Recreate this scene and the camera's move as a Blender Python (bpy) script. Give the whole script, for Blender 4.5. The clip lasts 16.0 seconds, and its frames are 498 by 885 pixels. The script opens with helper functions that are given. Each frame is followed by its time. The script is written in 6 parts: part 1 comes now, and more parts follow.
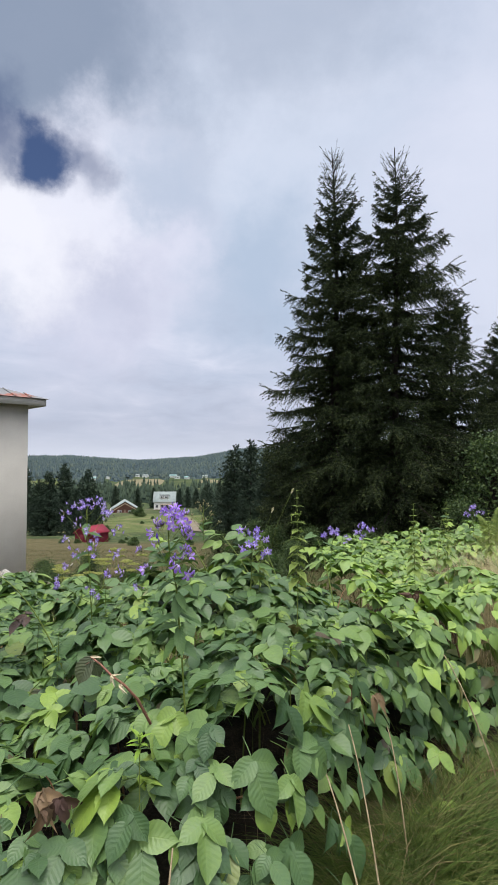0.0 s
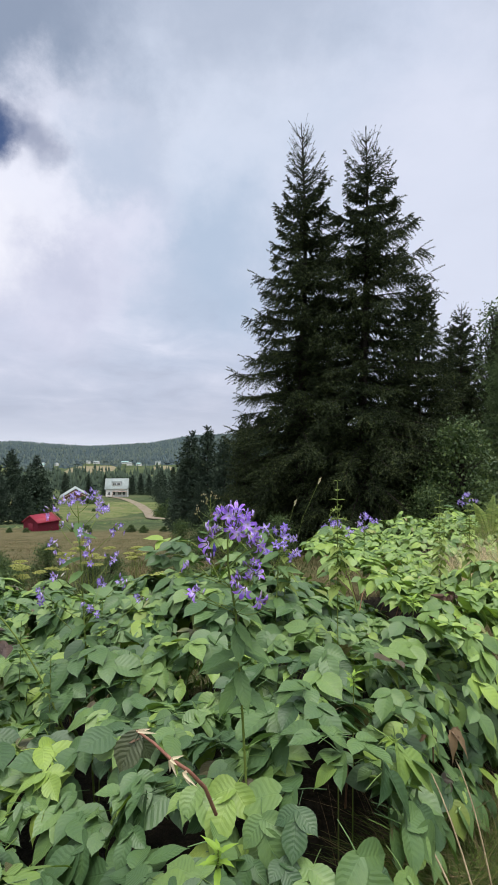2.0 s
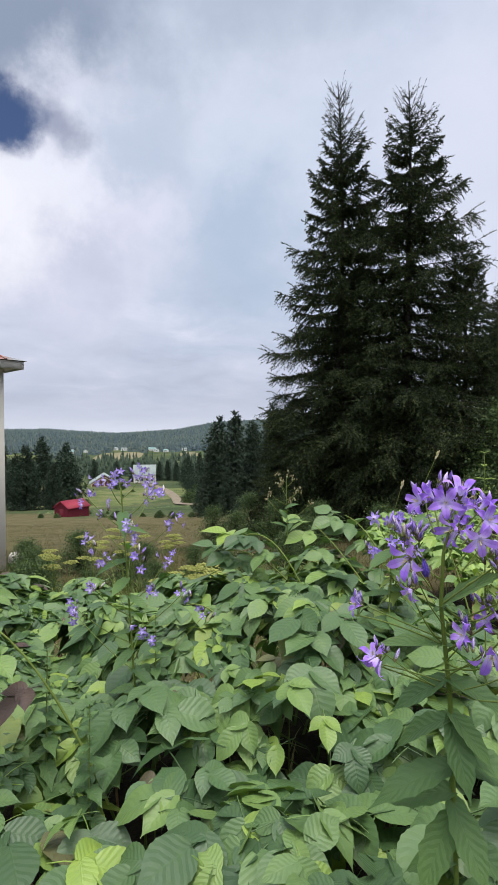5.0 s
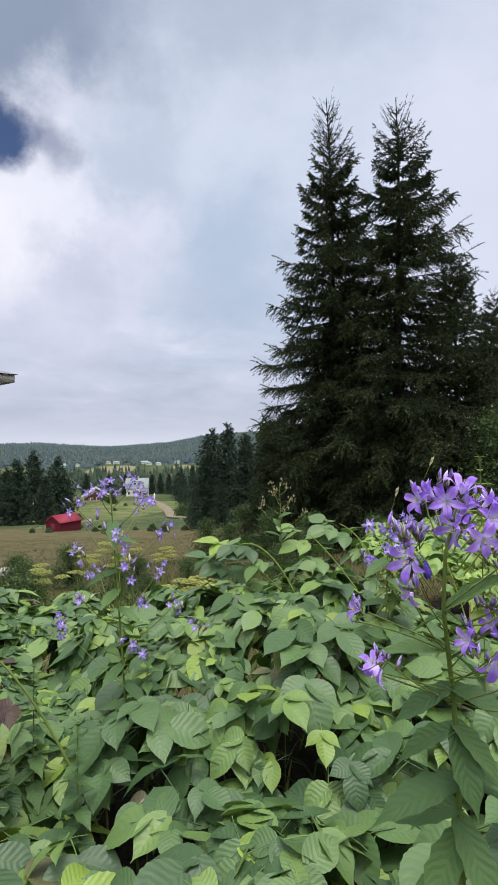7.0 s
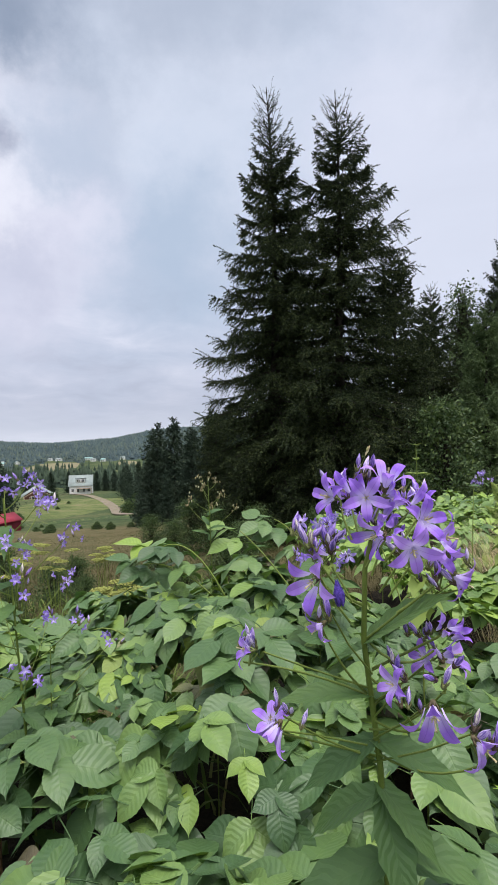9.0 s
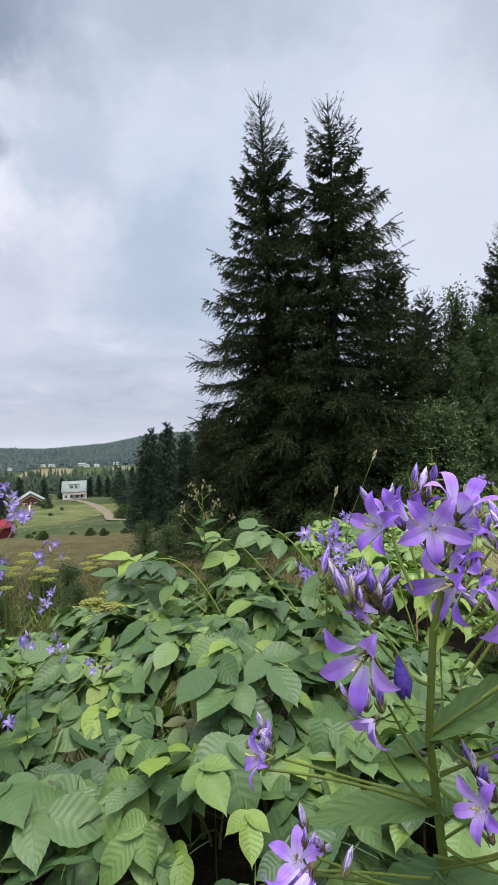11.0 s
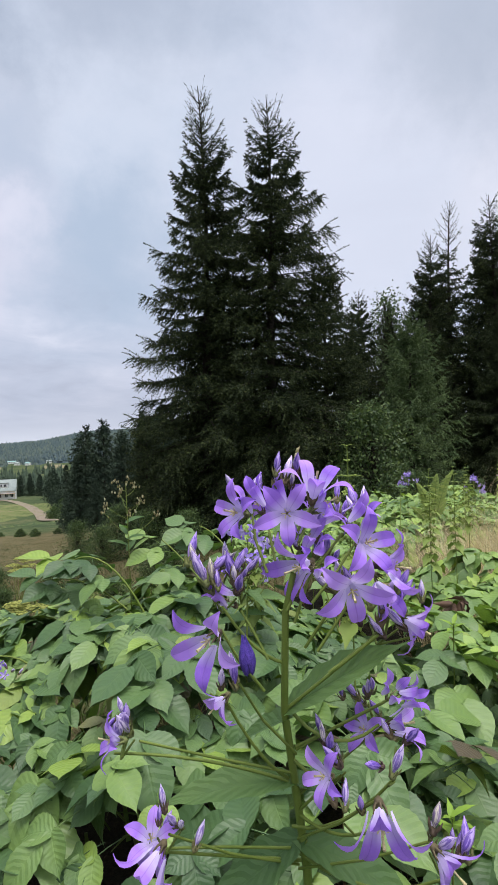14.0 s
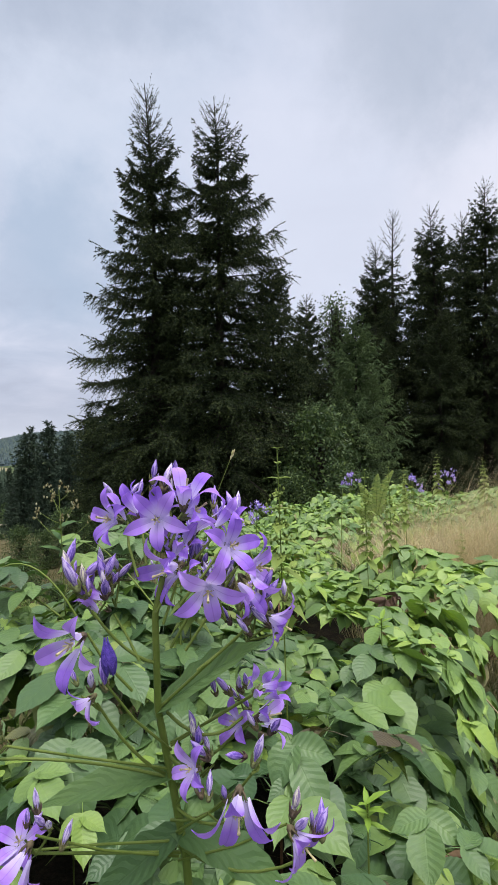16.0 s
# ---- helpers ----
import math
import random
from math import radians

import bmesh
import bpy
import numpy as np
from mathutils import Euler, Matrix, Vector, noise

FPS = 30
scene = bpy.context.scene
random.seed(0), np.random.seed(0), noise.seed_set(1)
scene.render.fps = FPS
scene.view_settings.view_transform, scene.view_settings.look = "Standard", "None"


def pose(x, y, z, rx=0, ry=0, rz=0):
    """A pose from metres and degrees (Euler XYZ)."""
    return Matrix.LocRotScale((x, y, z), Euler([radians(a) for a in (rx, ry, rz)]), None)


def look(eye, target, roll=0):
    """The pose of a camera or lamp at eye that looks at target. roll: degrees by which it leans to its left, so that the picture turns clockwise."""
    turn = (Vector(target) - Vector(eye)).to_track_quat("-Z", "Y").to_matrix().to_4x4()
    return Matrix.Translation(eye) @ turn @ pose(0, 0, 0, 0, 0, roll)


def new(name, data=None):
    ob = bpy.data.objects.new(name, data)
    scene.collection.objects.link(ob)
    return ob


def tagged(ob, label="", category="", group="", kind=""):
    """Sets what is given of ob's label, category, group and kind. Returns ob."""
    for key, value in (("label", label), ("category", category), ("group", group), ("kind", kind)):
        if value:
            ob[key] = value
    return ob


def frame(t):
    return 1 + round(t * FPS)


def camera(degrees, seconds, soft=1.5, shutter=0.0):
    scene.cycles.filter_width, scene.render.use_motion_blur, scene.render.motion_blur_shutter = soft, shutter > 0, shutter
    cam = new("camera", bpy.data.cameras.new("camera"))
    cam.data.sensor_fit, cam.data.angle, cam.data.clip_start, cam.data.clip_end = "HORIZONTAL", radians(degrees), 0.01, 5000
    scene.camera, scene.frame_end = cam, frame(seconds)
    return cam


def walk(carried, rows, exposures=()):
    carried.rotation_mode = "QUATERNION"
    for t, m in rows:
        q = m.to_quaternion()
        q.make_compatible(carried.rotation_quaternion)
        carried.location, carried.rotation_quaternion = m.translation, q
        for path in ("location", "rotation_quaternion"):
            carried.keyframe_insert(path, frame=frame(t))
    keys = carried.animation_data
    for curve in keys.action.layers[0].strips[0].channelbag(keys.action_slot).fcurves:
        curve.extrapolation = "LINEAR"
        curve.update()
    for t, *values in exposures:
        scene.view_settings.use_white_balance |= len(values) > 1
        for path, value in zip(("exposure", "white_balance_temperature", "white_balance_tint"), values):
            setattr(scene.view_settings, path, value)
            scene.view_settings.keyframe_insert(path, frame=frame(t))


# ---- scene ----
cam = camera(51.5, 16.0, soft=1.3)
METRES, EYE, TILT, LEAN, TURN = 1.7, 1.7, 2.0, 0.0, 0.0
ROWS = [
    (0.0, 0.0, 0.0, 0.0, -0.0, 0.0, 0.0),
    (0.5, -0.0532, 0.0522, -0.0173, -1.05, -0.43, 0.08),
    (1.0, -0.0905, 0.1017, -0.0219, -2.44, -0.75, -0.02),
    (1.5, -0.1269, 0.188, -0.0139, -3.86, -1.05, -0.21),
    (2.0, -0.1754, 0.253, -0.0136, -5.15, -1.48, -0.3),
    (2.5, -0.2582, 0.307, -0.0135, -5.86, -1.91, -0.16),
    (3.0, -0.2973, 0.3611, -0.0248, -5.59, -2.38, 0.01),
    (3.5, -0.2963, 0.4445, -0.0394, -4.28, -2.84, 0.06),
    (4.0, -0.2764, 0.5314, -0.0514, -2.63, -3.28, -0.1),
    (6.5, -0.2843, 0.6104, -0.0807, -2.53, -2.02, 0.63),
    (7.0, -0.278, 0.608, -0.0786, -3.16, -1.7, 0.72),
    (7.5, -0.2727, 0.607, -0.0781, -4.38, -1.72, 0.61),
    (8.0, -0.2547, 0.6068, -0.0801, -6.03, -1.99, 0.56),
    (8.5, -0.2376, 0.641, -0.0845, -7.74, -2.33, 0.74),
    (9.0, -0.2291, 0.6926, -0.089, -9.03, -2.46, 1.33),
    (9.5, -0.2234, 0.7322, -0.0952, -9.66, -2.36, 1.8),
    (12.0, -0.223, 0.7693, -0.0885, -10.04, -1.82, 1.36),
    (12.5, -0.2172, 0.7655, -0.0883, -11.3, -1.81, 1.28),
    (13.0, -0.2109, 0.7619, -0.0906, -12.93, -1.92, 1.26),
    (13.5, -0.2058, 0.7614, -0.0924, -14.79, -2.15, 1.1),
    (14.0, -0.1995, 0.7574, -0.0952, -16.44, -2.32, 1.09),
    (14.5, -0.1885, 0.7524, -0.0949, -18.0, -2.46, 1.32),
    (15.0, -0.1852, 0.7471, -0.0945, -19.66, -2.45, 1.31),
    (15.5, -0.1798, 0.7446, -0.0939, -20.98, -2.36, 1.21),
    (16.0, -0.1762, 0.7407, -0.0928, -21.85, -2.29, 1.12),
]
walk(cam, [(t, pose(0, 0, EYE, TILT, LEAN, TURN) @ pose(METRES * x, METRES * y, METRES * z, 90 + pitch, roll, yaw)) for t, x, y, z, yaw, pitch, roll in ROWS])

# ---- world and light ----
world = bpy.data.worlds.new("overcast_sky")
scene.world = world
world.use_nodes = True


def nodes_of(tree):
    tree.nodes.clear()

    def link(a, b):
        tree.links.new(a, b)
    return link


def value_math(tree, op, a, b=0.0, clamp=False):
    n = tree.nodes.new("ShaderNodeMath")
    n.operation, n.use_clamp = op, clamp
    for i, v in enumerate((a, b)):
        if isinstance(v, (int, float)):
            n.inputs[i].default_value = v
        else:
            tree.links.new(v, n.inputs[i])
    return n.outputs[0]


def vector_math(tree, op, a, b):
    n = tree.nodes.new("ShaderNodeVectorMath")
    n.operation = op
    for i, v in enumerate((a, b)):
        if isinstance(v, (tuple, list)):
            n.inputs[i].default_value = v
        else:
            tree.links.new(v, n.inputs[i])
    return n.outputs["Value"] if op in ("DOT_PRODUCT", "LENGTH") else n.outputs["Vector"]


def ramp(tree, fac, stops, mode="LINEAR"):
    n = tree.nodes.new("ShaderNodeValToRGB")
    n.color_ramp.interpolation = mode
    while len(n.color_ramp.elements) < len(stops):
        n.color_ramp.elements.new(0.5)
    for e, (p, c) in zip(n.color_ramp.elements, stops):
        e.position, e.color = p, (c, c, c, 1) if isinstance(c, (int, float)) else (*c, 1)
    tree.links.new(fac, n.inputs[0])
    return n.outputs[0]


def noise_tex(tree, vec, scale, detail=4.0, rough=0.55, distort=0.0):
    n = tree.nodes.new("ShaderNodeTexNoise")
    n.inputs["Scale"].default_value, n.inputs["Detail"].default_value = scale, detail
    n.inputs["Roughness"].default_value, n.inputs["Distortion"].default_value = rough, distort
    if vec is not None:
        tree.links.new(vec, n.inputs["Vector"])
    return n.outputs["Fac"]


def mix_col(tree, fac, a, b, blend="MIX"):
    n = tree.nodes.new("ShaderNodeMix")
    n.data_type, n.blend_type = "RGBA", blend
    for sock, v in ((n.inputs[0], fac), (n.inputs[6], a), (n.inputs[7], b)):
        if isinstance(v, (int, float)):
            sock.default_value = v
        elif isinstance(v, (tuple, list)):
            sock.default_value = (*v, 1)
        else:
            tree.links.new(v, sock)
    return n.outputs[2]


SUN_EL, SUN_AZ = radians(76), radians(165)   # azimuth clockwise from +y
wt = world.node_tree
link = nodes_of(wt)
tc = wt.nodes.new("ShaderNodeTexCoord").outputs["Generated"]
sep = wt.nodes.new("ShaderNodeSeparateXYZ")
link(tc, sep.inputs[0])
height = value_math(wt, "MAXIMUM", sep.outputs[2], 0.0)
# cloud deck seen in perspective
flat = wt.nodes.new("ShaderNodeCombineXYZ")
over = value_math(wt, "ADD", height, 0.22)
link(value_math(wt, "DIVIDE", sep.outputs[0], over), flat.inputs[0])
link(value_math(wt, "DIVIDE", sep.outputs[1], over), flat.inputs[1])
big = noise_tex(wt, flat.outputs[0], 0.9, 5.0, 0.5, 0.6)
puff = noise_tex(wt, flat.outputs[0], 2.8, 8.0, 0.58, 0.5)
deck = value_math(wt, "ADD", value_math(wt, "MULTIPLY", big, 0.6), value_math(wt, "MULTIPLY", puff, 0.4))
cloud = ramp(wt, deck, [(0.36, (0.40, 0.46, 0.57)), (0.47, (0.54, 0.61, 0.73)), (0.55, (0.64, 0.69, 0.80)), (0.66, (0.80, 0.82, 0.91))])
wob = wt.nodes.new("ShaderNodeTexNoise")
wob.inputs["Scale"].default_value, wob.inputs["Detail"].default_value, wob.inputs["Roughness"].default_value = 4.5, 9.0, 0.62
link(tc, wob.inputs["Vector"])
shake = vector_math(wt, "SUBTRACT", wob.outputs["Color"], (0.5, 0.5, 0.5))
warped = vector_math(wt, "ADD", tc, vector_math(wt, "MULTIPLY", shake, (0.34, 0.34, 0.34)))
fray = wt.nodes.new("ShaderNodeTexNoise")
fray.inputs["Scale"].default_value, fray.inputs["Detail"].default_value, fray.inputs["Roughness"].default_value = 10.0, 7.0, 0.55
link(tc, fray.inputs["Vector"])
ragged = vector_math(wt, "ADD", tc, vector_math(wt, "MULTIPLY", vector_math(wt, "SUBTRACT", fray.outputs["Color"], (0.5, 0.5, 0.5)), (0.125, 0.125, 0.125)))


def lobe(under, way, inner, outer, colour, share, vec=None):
    """A soft-edged mass of cloud in one direction."""
    away = vector_math(wt, "LENGTH", vector_math(wt, "SUBTRACT", vec or warped, way), (0, 0, 0))
    return mix_col(wt, ramp(wt, away, [(inner, share), (outer, 0.0)], "EASE"), under, colour)


# pale lilac veil to the east, grey deck above, blue-grey hollow between, bright cumulus round one gap
cloud = lobe(cloud, (0.45, 0.80, 0.36), 0.10, 0.42, (0.745, 0.78, 0.88), 0.85)
cloud = lobe(cloud, (0.02, 0.85, 0.50), 0.05, 0.32, (0.72, 0.78, 0.88), 0.65)
cloud = lobe(cloud, (0.02, 0.93, 0.36), 0.03, 0.21, (0.45, 0.55, 0.68), 0.85)
cloud = lobe(cloud, (-0.30, 0.71, 0.64), 0.10, 0.36, (0.26, 0.32, 0.42), 0.9)
cloud = lobe(cloud, (0.08, 0.70, 0.70), 0.06, 0.26, (0.40, 0.46, 0.56), 0.6)
cloud = lobe(cloud, (0.53, 0.60, 0.60), 0.06, 0.26, (0.46, 0.51, 0.59), 0.55)
cloud = lobe(cloud, (0.70, 0.60, 0.36), 0.05, 0.26, (0.82, 0.83, 0.91), 0.9)
cloud = lobe(cloud, (-0.27, 0.90, 0.33), 0.06, 0.28, (0.70, 0.71, 0.82), 0.9)
cloud = lobe(cloud, (-0.40, 0.84, 0.38), 0.06, 0.20, (0.93, 0.93, 0.97), 0.95)
cloud = lobe(cloud, (-0.20, 0.84, 0.50), 0.02, 0.13, (0.80, 0.82, 0.91), 0.85)
cloud = lobe(cloud, (-0.25, 0.87, 0.43), 0.02, 0.12, (0.88, 0.89, 0.96), 0.8)
cloud = lobe(cloud, (-0.13, 0.93, 0.33), 0.02, 0.11, (0.78, 0.79, 0.89), 0.7)
cloud = lobe(cloud, (-0.24, 0.92, 0.28), 0.01, 0.11, (0.55, 0.58, 0.70), 0.6)
cloud = lobe(cloud, (-0.155, 0.87, 0.47), 0.02, 0.11, (0.50, 0.58, 0.70), 0.75)
cloud = lobe(cloud, (-0.06, 0.955, 0.29), 0.02, 0.13, (0.52, 0.60, 0.72), 0.6)
low = ramp(wt, height, [(0.0, (0.74, 0.77, 0.84)), (0.03, (0.62, 0.65, 0.73)), (0.07, (0.52, 0.55, 0.64)), (0.13, (0.58, 0.60, 0.69)), (0.4, (0.62, 0.65, 0.76))])
cloud = mix_col(wt, ramp(wt, value_math(wt, "ADD", height, value_math(wt, "MULTIPLY", value_math(wt, "SUBTRACT", puff, 0.5), 0.12)), [(0.02, 0.85), (0.22, 0.0)]), cloud, low)
# the veiled sun brightens the deck behind and overhead
sun_way = (math.cos(SUN_EL) * math.sin(SUN_AZ), math.cos(SUN_EL) * math.cos(SUN_AZ), math.sin(SUN_EL))
glow = ramp(wt, vector_math(wt, "DOT_PRODUCT", tc, sun_way), [(0.50, 0.0), (1.0, 1.0)])
cloud = mix_col(wt, glow, cloud, (3.0, 2.95, 2.9))
sky = wt.nodes.new("ShaderNodeTexSky")
sky.sky_type, sky.sun_disc, sky.sun_elevation, sky.sun_rotation = "NISHITA", False, SUN_EL, SUN_AZ
blue = mix_col(wt, 1.0, sky.outputs[0], (0.055, 0.058, 0.070), "MULTIPLY")
total = lobe(cloud, (-0.405, 0.762, 0.515), 0.02, 0.095, blue, 0.8, ragged)
total = lobe(total, (-0.332, 0.814, 0.484), 0.028, 0.064, blue, 1.0, ragged)
total = lobe(total, (-0.276, 0.829, 0.490), 0.01, 0.065, blue, 0.6, ragged)
bg = wt.nodes.new("ShaderNodeBackground")
bg.inputs[1].default_value = 1.0
link(mix_col(wt, 1.0, total, (0.99, 1.0, 1.05), "MULTIPLY"), bg.inputs[0])
link(bg.outputs[0], wt.nodes.new("ShaderNodeOutputWorld").inputs[0])

sun = new("sun", bpy.data.lights.new("sun", "SUN"))
sun.data.energy, sun.data.angle, sun.data.color = 2.3, radians(20), (1.0, 0.96, 0.9)
sun.matrix_world = look((0, 0, 0), tuple(-c for c in sun_way))

# ---- materials ----


def principled(name, rough=0.7, spec=0.3):
    m = bpy.data.materials.new(name)
    m.use_nodes = True
    t = m.node_tree
    b = t.nodes["Principled BSDF"]
    b.inputs["Roughness"].default_value = rough
    b.inputs["Specular IOR Level"].default_value = spec
    return m, t, b


def bumped(t, b, heightv, strength, dist):
    n = t.nodes.new("ShaderNodeBump")
    n.inputs["Strength"].default_value, n.inputs["Distance"].default_value = strength, dist
    t.links.new(heightv, n.inputs["Height"])
    t.links.new(n.outputs[0], b.inputs["Normal"])
    return n


def glow_through(t, b, colour, share):
    """Thin leaf: some light passes through."""
    tr = t.nodes.new("ShaderNodeBsdfTranslucent")
    if isinstance(colour, tuple):
        tr.inputs[0].default_value = (*colour, 1)
    else:
        t.links.new(colour, tr.inputs[0])
    mx = t.nodes.new("ShaderNodeMixShader")
    mx.inputs[0].default_value = share
    t.links.new(b.outputs[0], mx.inputs[1])
    t.links.new(tr.outputs[0], mx.inputs[2])
    t.links.new(mx.outputs[0], t.nodes["Material Output"].inputs["Surface"])


def random_of(t, island):
    if island:
        return t.nodes.new("ShaderNodeNewGeometry").outputs["Random Per Island"]
    return t.nodes.new("ShaderNodeObjectInfo").outputs["Random"]


def mat_leaf(name, stops, island, veins=8.0, rough=0.46, share=0.16, relief=0.26):
    """A veined leaf; u runs across from -1 to 1, v from base to tip."""
    m, t, b = principled(name, rough, 0.44)
    uv = t.nodes.new("ShaderNodeUVMap").outputs[0]
    s = t.nodes.new("ShaderNodeSeparateXYZ")
    t.links.new(uv, s.inputs[0])
    across = value_math(t, "ABSOLUTE", value_math(t, "SUBTRACT", value_math(t, "MULTIPLY", s.outputs[0], 2.0), 1.0))
    along = value_math(t, "SUBTRACT", s.outputs[1], value_math(t, "MULTIPLY", across, 0.22))
    along = value_math(t, "ADD", along, value_math(t, "MULTIPLY", noise_tex(t, uv, 3.0, 2.0, 0.5), 0.12))
    saw = value_math(t, "PINGPONG", value_math(t, "MULTIPLY", along, veins), 0.5)
    vein = ramp(t, saw, [(0.0, 1.0), (0.11, 0.0)])
    rib = ramp(t, across, [(0.0, 1.0), (0.07, 0.0)])
    lines = value_math(t, "MAXIMUM", vein, rib)
    base = ramp(t, random_of(t, island), stops)
    geo = t.nodes.new("ShaderNodeTexCoord").outputs["Object"]
    patch = noise_tex(t, geo, 26.0, 4.0, 0.6)
    base = mix_col(t, ramp(t, patch, [(0.35, 0.0), (0.75, 0.45)]), base, mix_col(t, 1.0, base, (1.5, 1.35, 0.8), "MULTIPLY"))
    spots = noise_tex(t, geo, 130.0, 3.0, 0.7)
    base = mix_col(t, ramp(t, spots, [(0.70, 0.0), (0.78, 0.5)]), base, (0.16, 0.10, 0.05))
    col = mix_col(t, value_math(t, "MULTIPLY", lines, 0.17), base, mix_col(t, 1.0, base, (1.6, 1.55, 1.4), "MULTIPLY"))
    t.links.new(col, b.inputs["Base Color"])
    h = value_math(t, "SUBTRACT", value_math(t, "MULTIPLY", saw, 1.2), value_math(t, "MULTIPLY", rib, 0.4))
    h = value_math(t, "ADD", h, value_math(t, "MULTIPLY", spots, 0.3))
    bumped(t, b, h, relief, 0.004)
    glow_through(t, b, mix_col(t, 1.0, col, (1.25, 1.4, 0.5), "MULTIPLY"), share)
    return m


def mat_plain_leaf(name, stops, island=True, rough=0.6, share=0.25, scale=3.0, patch=None):
    m, t, b = principled(name, rough, 0.25)
    base = ramp(t, random_of(t, island), stops)
    geo = t.nodes.new("ShaderNodeTexCoord").outputs["Object"]
    n = noise_tex(t, geo, scale, 4.0, 0.6)
    col = mix_col(t, ramp(t, n, [(0.35, 0.0), (0.7, 0.6)]), base, mix_col(t, 1.0, base, (1.45, 1.3, 0.9), "MULTIPLY"))
    if patch:
        col = mix_col(t, ramp(t, noise_tex(t, geo, 0.3, 5.0, 0.6, 0.6), [(0.46, 0.0), (0.56, 0.9)]), col, patch)
    t.links.new(col, b.inputs["Base Color"])
    glow_through(t, b, col, share)
    return m


def mat_rough(name, stops, scale, rough=0.85, bump=0.5, dist=0.02, fine=8.0, spec=0.2):
    """Two scales of noise, the broad one for colour, the fine one for relief."""
    m, t, b = principled(name, rough, spec)
    geo = t.nodes.new("ShaderNodeTexCoord").outputs["Object"]
    a, f = noise_tex(t, geo, scale, 5.0, 0.6), noise_tex(t, geo, scale * fine, 5.0, 0.65)
    both = value_math(t, "ADD", value_math(t, "MULTIPLY", a, 0.65), value_math(t, "MULTIPLY", f, 0.35))
    t.links.new(ramp(t, both, stops), b.inputs["Base Color"])
    bumped(t, b, f, bump, dist)
    return m


def mat_bud():
    """Folded petals: dark and pale streaks along the bud."""
    m, t, b = principled("lilac_bud", 0.5, 0.25)
    geo = t.nodes.new("ShaderNodeTexCoord").outputs["Object"]
    streak = noise_tex(t, vector_math(t, "MULTIPLY", geo, (620.0, 620.0, 45.0)), 1.0, 3.0, 0.6)
    tone = ramp(t, random_of(t, False), [(0.0, (0.34, 0.22, 0.62)), (0.5, (0.50, 0.38, 0.70)), (0.85, (0.66, 0.58, 0.74)), (1.0, (0.62, 0.58, 0.40))])
    col = mix_col(t, ramp(t, streak, [(0.46, 0.0), (0.60, 1.0)]), tone, mix_col(t, 1.0, tone, (0.32, 0.26, 0.55), "MULTIPLY"))
    t.links.new(col, b.inputs["Base Color"])
    bumped(t, b, streak, 0.3, 0.001)
    return m


def mat_petal(name, tones):
    m, t, b = principled(name, 0.55, 0.25)
    uv = t.nodes.new("ShaderNodeUVMap").outputs[0]
    s = t.nodes.new("ShaderNodeSeparateXYZ")
    t.links.new(uv, s.inputs[0])
    across = value_math(t, "ABSOLUTE", value_math(t, "SUBTRACT", value_math(t, "MULTIPLY", s.outputs[0], 2.0), 1.0))
    tone = ramp(t, random_of(t, False), tones)
    col = mix_col(t, ramp(t, s.outputs[1], [(0.02, 0.9), (0.18, 0.6), (0.42, 0.0)]), tone, (0.74, 0.68, 0.90))
    col = mix_col(t, ramp(t, across, [(0.0, 0.4), (0.10, 0.0)]), col, (0.17, 0.07, 0.46))
    streak = noise_tex(t, uv, 14.0, 3.0, 0.6)
    col = mix_col(t, ramp(t, streak, [(0.4, 0.0), (0.75, 0.3)]), col, (0.45, 0.28, 0.80))
    t.links.new(col, b.inputs["Base Color"])
    bumped(t, b, across, 0.3, 0.002)
    glow_through(t, b, col, 0.35)
    return m


GREENS = [(0.0, (0.039, 0.082, 0.034)), (0.3, (0.062, 0.12, 0.046)), (0.65, (0.096, 0.167, 0.059)), (0.86, (0.128, 0.209, 0.061)), (0.965, (0.192, 0.286, 0.053)), (0.988, (0.125, 0.14, 0.06)), (1.0, (0.062, 0.04, 0.037))]
# Yellow-green leaf tones, raised above GREENS to put the sunlit side into colour.
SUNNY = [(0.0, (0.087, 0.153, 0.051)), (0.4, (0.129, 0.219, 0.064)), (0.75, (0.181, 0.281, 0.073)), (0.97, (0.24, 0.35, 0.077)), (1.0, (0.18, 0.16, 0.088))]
M_LEAF = mat_leaf("bramble_leaf", GREENS, False)
M_LEAF_ALL = mat_leaf("bramble_leaves", GREENS, True)
M_LEAF_SUNNY = mat_leaf("sunlit_yellow_green_leaves", SUNNY, True)
M_HERB = mat_leaf("herb_leaf", [(0.0, (0.055, 0.115, 0.04)), (1.0, (0.10, 0.18, 0.06))], False, 9.0, 0.6, 0.3, 0.3)
M_NETTLE = mat_plain_leaf("pale_green_herb", [(0.0, (0.13, 0.20, 0.05)), (1.0, (0.24, 0.31, 0.08))], True)
M_PETAL = mat_petal("violet_petal", [(0.0, (0.30, 0.14, 0.72)), (0.5, (0.40, 0.20, 0.80)), (1.0, (0.52, 0.31, 0.86))])
M_PETAL_BLUE = mat_petal("blue_violet_petal", [(0.0, (0.24, 0.15, 0.62)), (0.5, (0.34, 0.23, 0.72)), (1.0, (0.46, 0.36, 0.78))])
M_BUD = mat_bud()
M_CALYX = mat_plain_leaf("dry_calyx", [(0.0, (0.07, 0.045, 0.05)), (0.5, (0.12, 0.10, 0.055)), (1.0, (0.15, 0.18, 0.07))], False, 0.7, 0.1, 180.0)
M_STAMEN = mat_rough("yellow_stamen", [(0.3, (0.55, 0.45, 0.18)), (0.7, (0.75, 0.70, 0.45))], 300.0)
